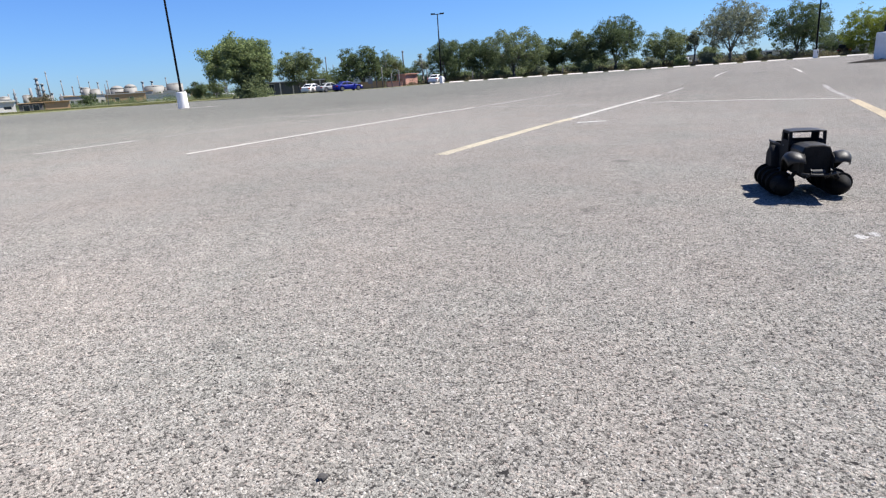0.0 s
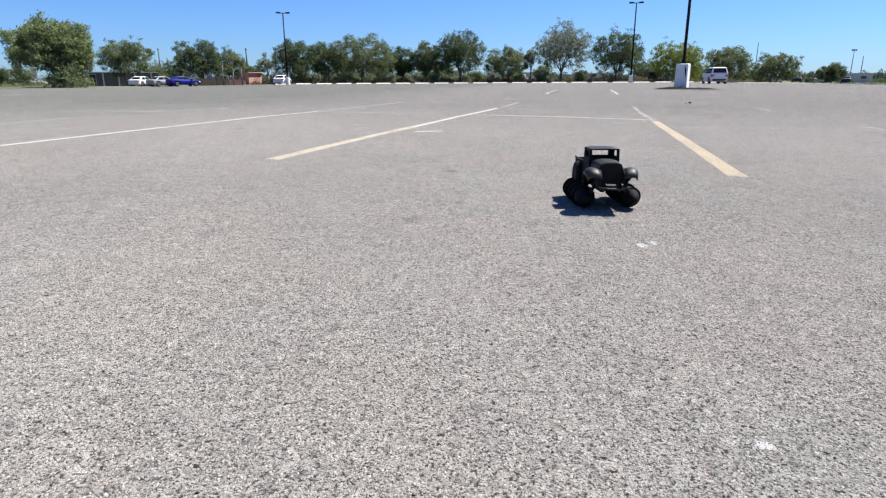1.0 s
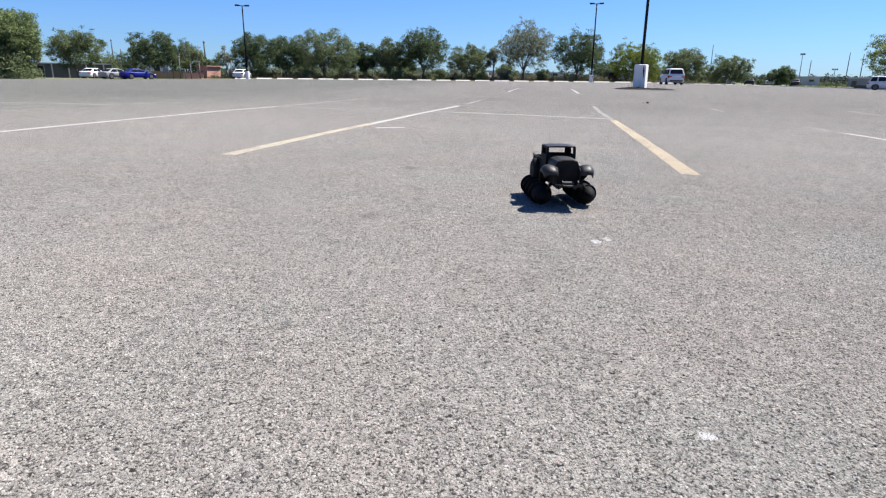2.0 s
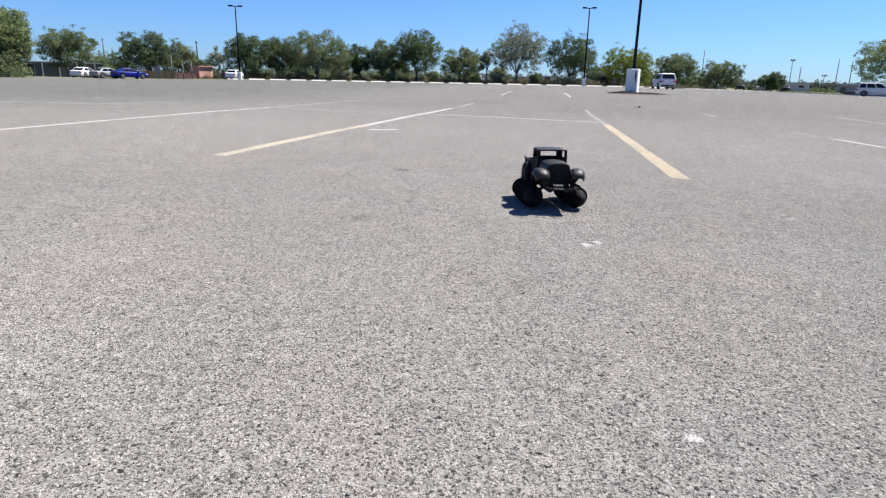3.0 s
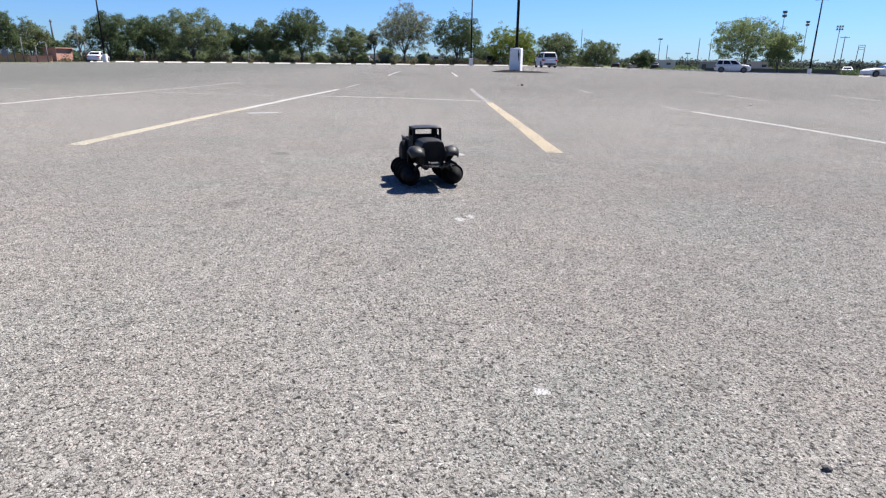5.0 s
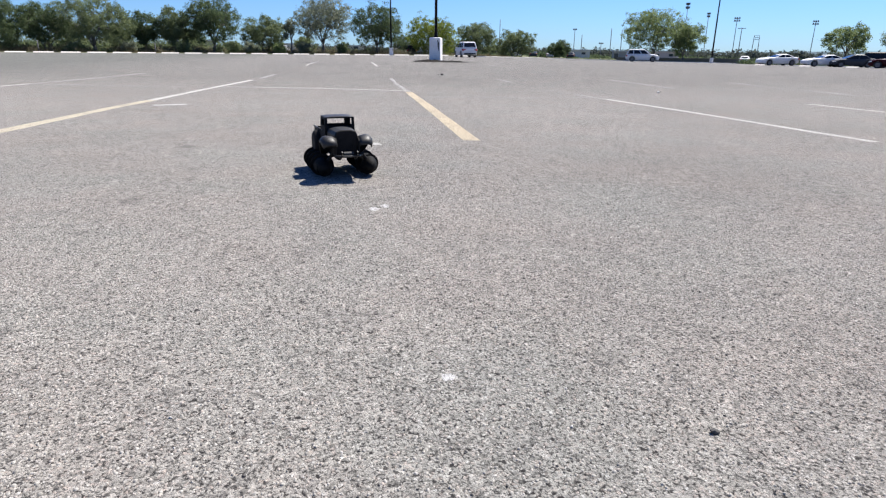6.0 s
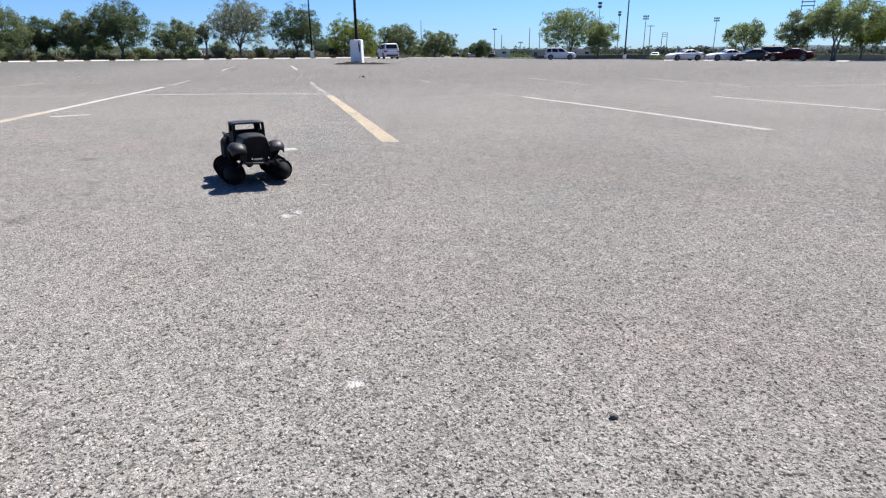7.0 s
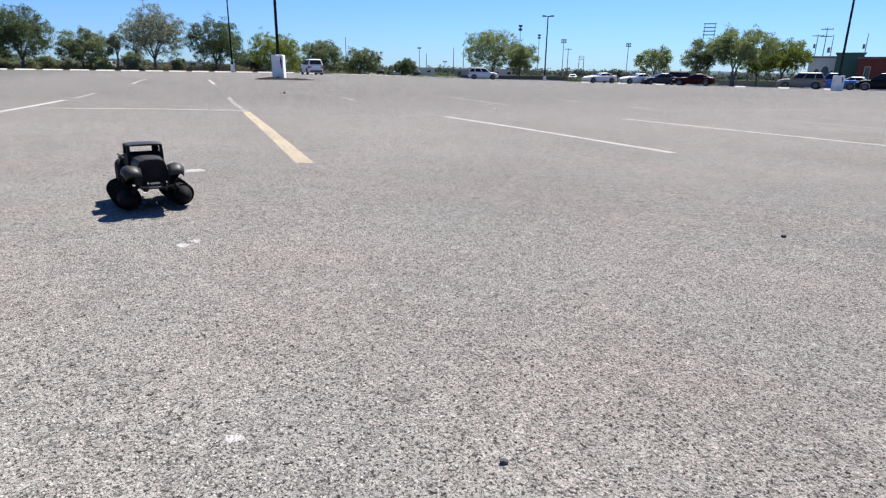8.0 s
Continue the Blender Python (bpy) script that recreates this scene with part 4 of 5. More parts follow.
KINDS = {  # length, width, height, hood, belt, tail, cabin foot (rear, front), roof (rear, front), wheel radius
    "sedan": (4.7, 1.82, 1.46, 0.90, 0.95, 1.02, 0.10, 0.76, 0.27, 0.52, 0.33),
    "coupe": (4.75, 1.9, 1.38, 0.92, 0.97, 1.03, 0.09, 0.70, 0.30, 0.48, 0.35),
    "suv": (4.75, 1.9, 1.76, 1.06, 1.07, 1.07, 0.015, 0.76, 0.085, 0.57, 0.37),
    "pickup": (5.4, 1.95, 1.85, 1.12, 1.12, 1.1, 0.40, 0.75, 0.43, 0.62, 0.40)}


def car(kind, paint, bearing, far, turn, label):
    L, W, H, hood, belt, tail, c0, c1, r0, r1, wr = KINDS[kind]
    mat = PAINTS[paint]
    root = thing("car" if kind != "pickup" else "pickup_truck", at(bearing, far, turn), label, "car" if kind != "pickup" else "pickup truck", "parked vehicles")
    xa, xb = -0.30 * L, 0.31 * L
    arch = wr + 0.07
    # a shell swept along the car: rounded ends, tucked sills, arches over the wheels
    stations = sorted({round(-L / 2 + L * f, 3) for f in (0, 0.008, 0.03, 0.07, 0.12, 0.4, 0.5, 0.6, 0.9, 0.94, 0.97, 0.992, 1)} |
                      {round(xc + arch * math.cos(k * math.pi / 10), 3) for xc in (xa, xb) for k in range(11)} | {round(xc + s * (arch + 0.012), 3) for xc in (xa, xb) for s in (-1, 1)})
    secs = []
    for x in stations:
        f = x / L + 0.5
        half = W / 2 * float(np.interp(f, [0, 0.008, 0.03, 0.1, 0.2, 0.8, 0.9, 0.97, 0.992, 1], [0.72, 0.82, 0.89, 0.96, 1, 1, 0.96, 0.87, 0.78, 0.64]))
        top = float(np.interp(f, [0, 0.008, 0.03, 0.08, c0 + 0.02, c1 - 0.03, 0.84, 0.93, 0.97, 0.992, 1], [tail - 0.3, tail - 0.12, tail - 0.03, tail, max(tail, belt), belt + 0.02, hood + 0.0, hood - 0.07, hood - 0.17, hood - 0.28, hood - 0.38]))
        low = float(np.interp(f, [0, 0.03, 0.1, 0.9, 0.97, 1], [0.42, 0.3, 0.23, 0.23, 0.28, 0.4]))
        for xc in (xa, xb):
            if abs(x - xc) < arch + 0.001:
                low = max(low, wr + math.sqrt(max(0.0, arch * arch - (x - xc) ** 2)))
        mid = low + (top - low) * 0.55
        side = [(half * 0.93, low), (half * 0.985, low + 0.04), (half, mid), (half * 0.985, top - 0.16 * (top - low)), (half * 0.93, top - 0.045), (half * 0.8, top - 0.008), (half * 0.4, top + 0.012)]
        secs.append([(x, y, z) for y, z in side] + [(x, -y, z) for y, z in reversed(side)])
    bm = bmesh.new()
    loft(bm, secs)
    part("body", bm, mat, root, smooth=True)
    bm = bmesh.new()
    wb, wt = W / 2 - 0.08, W / 2 - 0.25
    f = [(-L / 2 + L * c0, -wb, belt - 0.03), (-L / 2 + L * c1, -wb, belt - 0.03), (-L / 2 + L * c1, wb, belt - 0.03), (-L / 2 + L * c0, wb, belt - 0.03)]
    u = [(-L / 2 + L * r0, -wt, H - 0.06), (-L / 2 + L * r1, -wt, H - 0.07), (-L / 2 + L * r1, wt, H - 0.07), (-L / 2 + L * r0, wt, H - 0.06)]
    top = [(-L / 2 + L * r0 + 0.14, -wt + 0.12, H), (-L / 2 + L * r1 - 0.16, -wt + 0.12, H), (-L / 2 + L * r1 - 0.16, wt - 0.12, H), (-L / 2 + L * r0 + 0.14, wt - 0.12, H)]
    loft(bm, [f, u, top])
    cabin = rounded(part("cabin", bm, mat, root), 0.05)
    f, u = [Vector(p) for p in f], [Vector(p) for p in u]

    def pane(name, a, b, c, d, s0, s1, t0, t1):
        q = [a.lerp(b, s).lerp(d.lerp(c, s), t) for s, t in ((s0, t0), (s1, t0), (s1, t1), (s0, t1))]
        bm = bmesh.new()
        slab(bm, q, 0.012)
        part(name, bm, GLASS, cabin, "dark tinted glass")

    pane("windshield", f[1], f[2], u[2], u[1], 0.06, 0.94, 0.12, 0.93)
    pane("rear_window", f[3], f[0], u[0], u[3], 0.08, 0.92, 0.16 if kind != "suv" else 0.2, 0.9)
    for a, b, c, d in ((f[0], f[1], u[1], u[0]), (f[2], f[3], u[3], u[2])):
        cuts = {"suv": ((0.05, 0.27), (0.31, 0.6), (0.64, 0.92)), "pickup": ((0.12, 0.9),)}.get(kind, ((0.12, 0.48), (0.52, 0.9)))
        for s0, s1 in cuts:
            if a is f[2]:
                s0, s1 = 1 - s1, 1 - s0
            pane("side_window", a, b, c, d, s0, s1, 0.14, 0.9)
    for xc in (xa, xb):
        for s in (-1, 1):
            bm = bmesh.new()
            y0, y1 = s * (W / 2 - 0.24), s * (W / 2 - 0.015)
            tube(bm, [(xc, y0, wr), (xc, y0 + (y1 - y0) * 0.12, wr), (xc, y0 + (y1 - y0) * 0.9, wr), (xc, y1, wr)], [wr * 0.93, wr, wr, wr * 0.93], 20)
            wheel = part("wheel", bm, TYRE, root, "black rubber tyre", True)
            bm = bmesh.new()
            tube(bm, [(xc, y1 - s * 0.02, wr), (xc, y1 + s * 0.008, wr), (xc, y1 + s * 0.012, wr)], [wr * 0.68, wr * 0.66, wr * 0.2], 16)
            part("rim", bm, RIM, wheel, "grey metal rim")
    for s in (-1, 1):
        bm = bmesh.new()
        loft(bm, [[(L * 0.43, s * W * 0.475, hood - 0.27), (L * 0.43, s * W * 0.475, hood - 0.15), (L * 0.43, s * W * 0.4, hood - 0.14), (L * 0.43, s * W * 0.4, hood - 0.27)],
                  [(L * 0.487, s * W * 0.41, hood - 0.3), (L * 0.487, s * W * 0.41, hood - 0.2), (L * 0.487, s * W * 0.24, hood - 0.2), (L * 0.487, s * W * 0.24, hood - 0.32)]])
        part("headlight", bm, LAMP, root, "clear headlight")
        bm = bmesh.new()
        loft(bm, [[(-L * 0.455, s * W * 0.49, tail - 0.3), (-L * 0.455, s * W * 0.49, tail - 0.12), (-L * 0.455, s * W * 0.42, tail - 0.1), (-L * 0.455, s * W * 0.42, tail - 0.3)],
                  [(-L * 0.497, s * W * 0.43, tail - 0.32), (-L * 0.497, s * W * 0.43, tail - 0.15), (-L * 0.497, s * W * 0.27, tail - 0.15), (-L * 0.497, s * W * 0.27, tail - 0.3)]])
        part("taillight", bm, TAIL, root, "red taillight")
        bm = bmesh.new()
        box(bm, -L / 2 + L * c1 - 0.45, -L / 2 + L * c1 - 0.25, s * (W / 2 - 0.06), s * (W / 2 + 0.12), belt, belt + 0.13)
        part("mirror", bm, mat, root)
    for x0, x1 in ((-L / 2 - 0.03, -L / 2 + 0.3), (L / 2 - 0.3, L / 2 + 0.02)):
        bm = bmesh.new()
        box(bm, x0, x1, -W / 2 + 0.24, W / 2 - 0.24, 0.34, 0.52)
        rounded(part("bumper", bm, TRIM if kind in ("suv", "pickup") else mat, root), 0.05)
    if kind == "suv":
        for s in (-1, 1):
            bm = bmesh.new()
            tube(bm, [(-L / 2 + L * r0 + 0.2, s * (wt - 0.05), H + 0.03), (-L / 2 + L * r1 - 0.2, s * (wt - 0.05), H + 0.03)], [0.02, 0.02], 6)
            part("roof_rail", bm, TRIM, root)
    if kind == "pickup":
        bm = bmesh.new()
        box(bm, -L / 2 + 0.1, -L / 2 + L * c0 - 0.08, -W / 2 + 0.16, W / 2 - 0.16, tail - 0.06, tail + 0.012)
        part("bed_liner", bm, TRIM, root, "dark open load bed")
    return root


car("sedan", "white", -37.15, 101, 95, "white sedan parked beside a dark shed")
car("sedan", "silver", -35.55, 100, 70, "silver sedan parked between white and blue cars")
car("sedan", "blue", -34.0, 99, 62, "bright blue sedan parked beside a silver sedan")
car("sedan", "white", -25.75, 104, 98, "white sedan parked by a lamp post")
car("suv", "white", 28.2, 97, -27, "white sport utility vehicle standing on the open lot")
car("suv", "white", 12.55, 76, 90, "white sport utility vehicle near the yellow-green tree")
car("coupe", "white", 38.7, 88, 174, "white coupe parked in a row")
car("coupe", "white", 41.9, 88, 168, "white sports coupe parked in a row")
car("sedan", "slate", 43.8, 88, 158, "dark slate sedan parked between coupes")
car("suv", "black", 44.9, 90, 128, "black sport utility vehicle parked behind a maroon coupe")
car("coupe", "maroon", 46.6, 79, 128, "dark maroon muscle coupe parked in a row")
car("suv", "gold", 54.6, 80, 126, "dusty gold sport utility vehicle parked by a building")
car("pickup", "skyblue", 56.9, 84, 118, "light blue pickup truck parked behind a lamp pedestal")
car("sedan", "white", 58.0, 84, 112, "white sedan parked by the brick building")
car("suv", "black", 60.0, 78, 120, "black sport utility vehicle parked by the brick building")
car("sedan", "silver", -13.7, 128, 70, "pale vehicle parked behind the trees")
car("sedan", "silver", -3.8, 116, 84, "pale vehicle parked behind the trees")
car("suv", "black", 7.6, 117, 84, "dark vehicle parked behind the far lamp post")
car("sedan", "white", 20.2, 150, 70, "white car far across the lot")
car("sedan", "white", 17.3, 150, 74, "white car far across the lot")
car("coupe", "slate", 18.7, 150, 72, "dark car far across the lot")
car("sedan", "slate", 22.0, 150, 70, "dark car far across the lot")
car("sedan", "white", 36.3, 134, 55, "white car far behind the lot")
car("sedan", "white", -44.7, 160, 40, "white car parked on the far grass")


# ---- wheel stops along the planted edge ----
def wheel_stop(bearing, far, turn):
    bm = bmesh.new()
    prof = [(-0.17, 0), (0.13, 0), (0.11, 0.1), (0.08, 0.14), (0.0, 0.14), (-0.14, 0.03)]
    loft(bm, [[(x, y * 1.0, z * k) for y, z in prof] for x, k in ((-1.2, 0.8), (-1.15, 1), (1.15, 1), (1.2, 0.8))])
    ob = part("wheel_stop", bm, STOP)
    ob.matrix_basis = at(bearing, far, turn)
    return tagged(ob, "weathered pale concrete wheel stop", "wheel stop", "wheel stops along the planted edge")


first = wheel_stop(-25.7, 101.6, 25.7)
bearing = -23.9
while bearing < 12.5:
    far = 101.6 + max(0, bearing - 8) * 1.6
    p = spot(bearing, far)
    copy_thing(first, pose(p.x, p.y, p.z, 0, 0, -bearing))
    bearing += 1.8

for k in range(7):  # stops before the far parked row
    bearing = 37.5 + k * 3.2
    p = spot(bearing, float(np.interp(bearing, [37, 50, 58], [85, 76, 72])))
    copy_thing(first, pose(p.x, p.y, p.z, 0, 0, -bearing - 12) @ Matrix.Diagonal((0.45, 1, 0.9, 1)))

# low pale kerb where the lot meets the planting
verts, faces = [], []
KERB = [a for a in range(13, 77)]
for a in KERB:
    e = edge_of_lot(a)
    for r, h in ((e - 0.1, -0.05), (e - 0.1, 0.1), (e + 0.25, 0.1), (e + 0.25, -0.05)):
        verts.append(tuple(spot(a, r, h)))
for i in range(len(KERB) - 1):
    for k in range(3):
        faces.append((4 * i + k, 4 * i + k + 1, 4 * i + k + 5, 4 * i + k + 4))
tagged(mesh_from("kerb", verts, faces, STOP), "low pale concrete kerb round the lot", kind="structure")

# ---- buildings ----
SHED = material("dark_corrugated_shed", (0.115, 0.113, 0.108), 0.8, grain=5, stain=0.6, vary=0.25)
PALE = material("pale_stucco", (0.52, 0.5, 0.45), 0.9, grain=6, stain=0.5, vary=0.12)
BRICK = material("red_brick_wall", (0.12, 0.028, 0.023), 0.9, grain=9, stain=0.7, vary=0.22)
BRICK_LIGHT = material("orange_brick_wall", (0.54, 0.29, 0.23), 0.9, grain=9, stain=0.7, vary=0.2)
GREENWALL = material("dark_green_metal_wall", (0.03, 0.1, 0.078), 0.6, grain=5, stain=0.5, vary=0.15)
TAN = material("tan_block_wall", (0.36, 0.235, 0.125), 0.9, grain=6, stain=0.5, vary=0.18)
GREY = material("grey_block_wall", (0.28, 0.275, 0.265), 0.9, grain=5, stain=0.5, vary=0.15)
MURALBLUE = material("mural_blue_grey", (0.14, 0.18, 0.24), 0.9, grain=5, stain=0.4, vary=0.2)
WHITEROOF = material("white_metal_roof", (0.5, 0.5, 0.5), 0.7, grain=3, stain=0.4, vary=0.1)
TANK = material("white_tank_paint", (0.185, 0.178, 0.165), 0.7, grain=1, stain=0.15, vary=0.1, tint=(0.2, 0.18, 0.16))
STACK = material("refinery_steel", (0.07, 0.077, 0.088), 0.7, 0.0, grain=1, stain=0.2, vary=0.3)
# the same steel paled in its colour, as if seen through distant haze
REFINERY = material("hazy_refinery_steel", (0.2, 0.205, 0.21), 0.8, 0.0, grain=1, stain=0.2, vary=0.3, spec=0.1)
DARKGLASS = material("dark_window_glass", (0.03, 0.035, 0.04), 0.1, grain=2, vary=0.2)


def wall_with_openings(bm, x0, x1, z0, z1, y0, y1, holes):
    """One wall of one piece: a slab between y0 and y1, pierced by holes (from, to, sill, head)."""
    xs = sorted({x0, x1} | {v for h in holes for v in h[:2]})
    zs = sorted({z0, z1} | {v for h in holes for v in h[2:]})
    full = {(i, k) for i in range(len(xs) - 1) for k in range(len(zs) - 1)
            if not any(h[0] - 1e-6 < xs[i] and xs[i + 1] < h[1] + 1e-6 and h[2] - 1e-6 < zs[k] and zs[k + 1] < h[3] + 1e-6 for h in holes)}
    grid = {}

    def corner(i, k, y):
        if (i, k, y) not in grid:
            grid[(i, k, y)] = bm.verts.new((xs[i], y, zs[k]))
        return grid[(i, k, y)]

    for i, k in full:
        for y in (y0, y1):
            bm.faces.new([corner(i + a, k + b, y) for a, b in ((0, 0), (1, 0), (1, 1), (0, 1))])
        for di, dk, p, q in ((-1, 0, (0, 0), (0, 1)), (1, 0, (1, 0), (1, 1)), (0, -1, (0, 0), (1, 0)), (0, 1, (0, 1), (1, 1))):
            if (i + di, k + dk) not in full:
                bm.faces.new([corner(i + p[0], k + p[1], y0), corner(i + q[0], k + q[1], y0), corner(i + q[0], k + q[1], y1), corner(i + p[0], k + p[1], y1)])
    return bm


def building(name, a0, a1, far, depth, height, wall, roof, label, openings=(), turn=0.0, parapet=0.25, category="building"):
    """A flat-roofed block between two bearings; openings are (from, to, sill, head) along its front, in metres, with recessed panes."""
    mid = (a0 + a1) / 2
    w = 2 * far * math.tan(radians((a1 - a0) / 2))
    root = thing(name, at(mid, far, facing(mid) + turn), label, category)
    cuts = sorted(openings)
    bm = bmesh.new()
    wall_with_openings(bm, -w / 2, w / 2, -1.0, height, 0, 0.25, cuts)
    part("front_wall", bm, wall, root)
    bm = bmesh.new()
    box(bm, -w / 2, -w / 2 + 0.25, 0.25, depth, -1, height)
    part("side_wall", bm, wall, root)
    bm = bmesh.new()
    box(bm, w / 2 - 0.25, w / 2, 0.25, depth, -1, height)
    part("side_wall", bm, wall, root)
    bm = bmesh.new()
    box(bm, -w / 2 + 0.25, w / 2 - 0.25, depth - 0.25, depth, -1, height)
    part("back_wall", bm, wall, root)
    bm = bmesh.new()
    box(bm, -w / 2 - 0.2, w / 2 + 0.2, -0.25, depth + 0.2, height, height + parapet)
    part("roof", bm, roof, root)
    for p, q, z0, z1 in cuts:
        bm = bmesh.new()
        wall_with_openings(bm, p, q, z0, z1, 0.06, 0.16, ((p + 0.07, q - 0.07, z0 + 0.07, z1 - 0.07),))
        win = part("window" if z0 > 0.3 else "door", bm, PALE, root)
        bm = bmesh.new()
        box(bm, p + 0.07, q - 0.07, 0.1, 0.13, z0 + 0.07, z1 - 0.07)
        part("pane", bm, DARKGLASS, win, "dark glass")
    return root


shed = building("shed", -41.3, -36.0, 113, 9, 2.1, SHED, WHITEROOF, "long low dark shed with a pale roof edge", ((-4.6, -3.6, 0.0, 1.9),), parapet=0.16)
for x in (-2.6, -0.4, 2.0, 4.4):
    bm = bmesh.new()
    box(bm, x - 0.09, x + 0.09, -0.3, -0.12, -0.3, 2.05)
    part("post", bm, PALE, shed, "pale post")
building("building", -34.2, -31.6, 175, 8, 4.6, PALE, GREY, "pale flat-roofed building beyond the trees", ((-3, -1.5, 1.2, 2.6), (0.5, 2, 1.2, 2.6)))
building("kiosk", -28.75, -27.35, 112, 2.6, 2.0, BRICK_LIGHT, BRICK_LIGHT, "small orange brick kiosk by the trees", parapet=0.12, turn=38)
building("garden_wall", -33.0, -30.5, 110, 0.6, 1.15, TAN, TAN, "low tan block wall by the parked cars", parapet=0.06, category="wall")
building("garden_wall", -30.4, -28.8, 109, 0.6, 0.95, BRICK_LIGHT, BRICK, "low red brick wall beside the kiosk", turn=30, parapet=0.06, category="wall")
building("building", -62.5, -60.2, 120, 6, 1.75, PALE, PALE, "low cream stucco building", ((0.8, 1.9, 0.5, 1.1),), parapet=0.2)
building("building", -58.3, -56.6, 122, 5, 1.35, TAN, TAN, "low tan block hut on the grass", parapet=0.1)
building("carport", -60.0, -58.4, 128, 4, 1.35, SHED, TAN, "low dark carport with a tan roof edge", ((-1.2, -0.2, 0.0, 1.1), (0.2, 1.2, 0.0, 1.1)), parapet=0.12)
building("house", -54.0, -51.0, 210, 9, 2.9, TAN, GREY, "long low tan house far across the grass", ((-3, -1.8, 0.9, 2), (1, 2.2, 0.9, 2)))
building("building", -51.0, -47.5, 260, 12, 2.6, PALE, GREY, "long pale low building far away")
for k, (a0, a1, far, h) in enumerate(((-61.6, -60.3, 290, 4.2), (-59.2, -58.0, 300, 4.6), (-56.9, -55.4, 280, 3.9), (-55.0, -53.9, 310, 4.4), (-53.2, -52.2, 300, 4.7), (-51.7, -50.4, 290, 4.3), (-49.6, -48.6, 310, 4.2), (-47.9, -46.2, 290, 3.8), (-45.6, -44.4, 300, 4.0))):
    building("house", a0, a1, far, 8, h, (PALE, TAN, GREY)[k % 3], (GREY, SHED, TAN)[k % 3], "small low house far across the grass", ((-1.6, -0.4, 1.0, 2.2), (0.6, 1.8, 1.0, 2.2)))
building("building", 19.6, 22.4, 320, 20, 2.6, PALE, PALE, "wide grey warehouse far beyond the lot")
building("building", 23.6, 25.9, 330, 20, 2.2, PALE, GREY, "grey warehouse far beyond the lot")
building("building", -4.6, -1.3, 150, 9, 2.0, PALE, WHITEROOF, "pale low building behind the trees", ((-2.5, -1, 0.8, 1.7), (0.5, 2, 0.8, 1.7)))
building("building", 0.7, 3.3, 145, 9, 1.7, PALE, WHITEROOF, "pale low building behind the trees", ((-2.2, -1, 0.8, 1.8), (0.8, 2, 0.8, 1.8)))
building("building", 5.9, 9.2, 150, 8, 2.2, PALE, GREY, "pale low building behind the trees", ((-2.5, -1, 0.8, 1.7), (0.5, 2, 0.8, 1.7)))
building("building", -20.4, -16.0, 140, 9, 2.3, PALE, WHITEROOF, "pale low building behind the trees", ((-2.5, -1, 0.8, 1.7), (0.5, 2, 0.8, 1.7)))
building("building", -12.6, -9.4, 142, 9, 2.4, GREY, WHITEROOF, "grey low building with a white roof behind the trees", ((-2.2, -0.8, 0.8, 1.7), (0.8, 2.2, 0.8, 1.7)))
building("garden_wall", 26.0, 37.0, 138, 0.5, 0.75, SHED, SHED, "long low dark grey wall behind the lot", parapet=0.06, category="wall")
building("garden_wall", 37.2, 48.5, 128, 0.5, 0.8, SHED, SHED, "long low dark wall behind parked cars", parapet=0.06, category="wall")
building("garden_wall", 48.5, 55.0, 112, 0.5, 0.9, GREY, GREY, "low grey wall behind parked cars", parapet=0.06, category="wall")
PINKWALL = material("dusty_pink_wall", (0.52, 0.42, 0.38), 0.9, grain=5, stain=0.5, vary=0.12)
WHITEWALL = material("white_painted_wall", (0.85, 0.85, 0.85), 0.9, grain=5, stain=0.5, vary=0.1)
building("building", 21.8, 23.7, 175, 10, 2.0, PALE, WHITEROOF, "long pale hall far beyond the lot", ((-2.4, -1.2, 0.9, 1.6), (0.6, 1.8, 0.9, 1.6)))
building("building", 25.6, 26.9, 172, 8, 2.0, GREY, WHITEROOF, "low grey shed with a pale roof far beyond the lot", ((-1.4, -0.2, 0.0, 1.6),))
building("building", 28.9, 31.2, 178, 8, 2.2, PINKWALL, WHITEROOF, "low dusty pink hall far beyond the lot", ((-2.6, -1.4, 0.9, 1.7), (0.9, 2.1, 0.9, 1.7)))
mural = building("building", 54.9, 56.9, 108, 8, 4.4, WHITEWALL, GREY, "pale building with a faded blue mural")
for x, z, rx, rz in ((-0.7, 2.1, 0.42, 0.75), (0.35, 2.3, 0.5, 0.95), (1.25, 2.0, 0.35, 0.6)):
    bm = bmesh.new()
    n = 20
    ring = [(x + rx * math.cos(k * math.tau / n) * (1 + 0.12 * math.sin(3 * k)), z + rz * math.sin(k * math.tau / n)) for k in range(n)]
    loft(bm, [[(u, -0.012, w) for u, w in ring], [(u, -0.003, w) for u, w in ring]])
    part("mural_shape", bm, MURALBLUE, mural, "faded blue-grey painted shape")
building("building", 56.7, 58.5, 104, 8, 4.9, GREENWALL, GREENWALL, "tall dark green metal building", parapet=0.08)
building("building", 58.2, 69.0, 99, 14, 4.0, BRICK, SHED, "red brick building with a dark roof edge", ((-8.6, -7.9, 0.6, 3.0), (-5.6, -3.4, 1.6, 3.0), (-1, 1.2, 1.6, 3.0), (3.4, 5.6, 1.6, 3.0)), parapet=0.22)


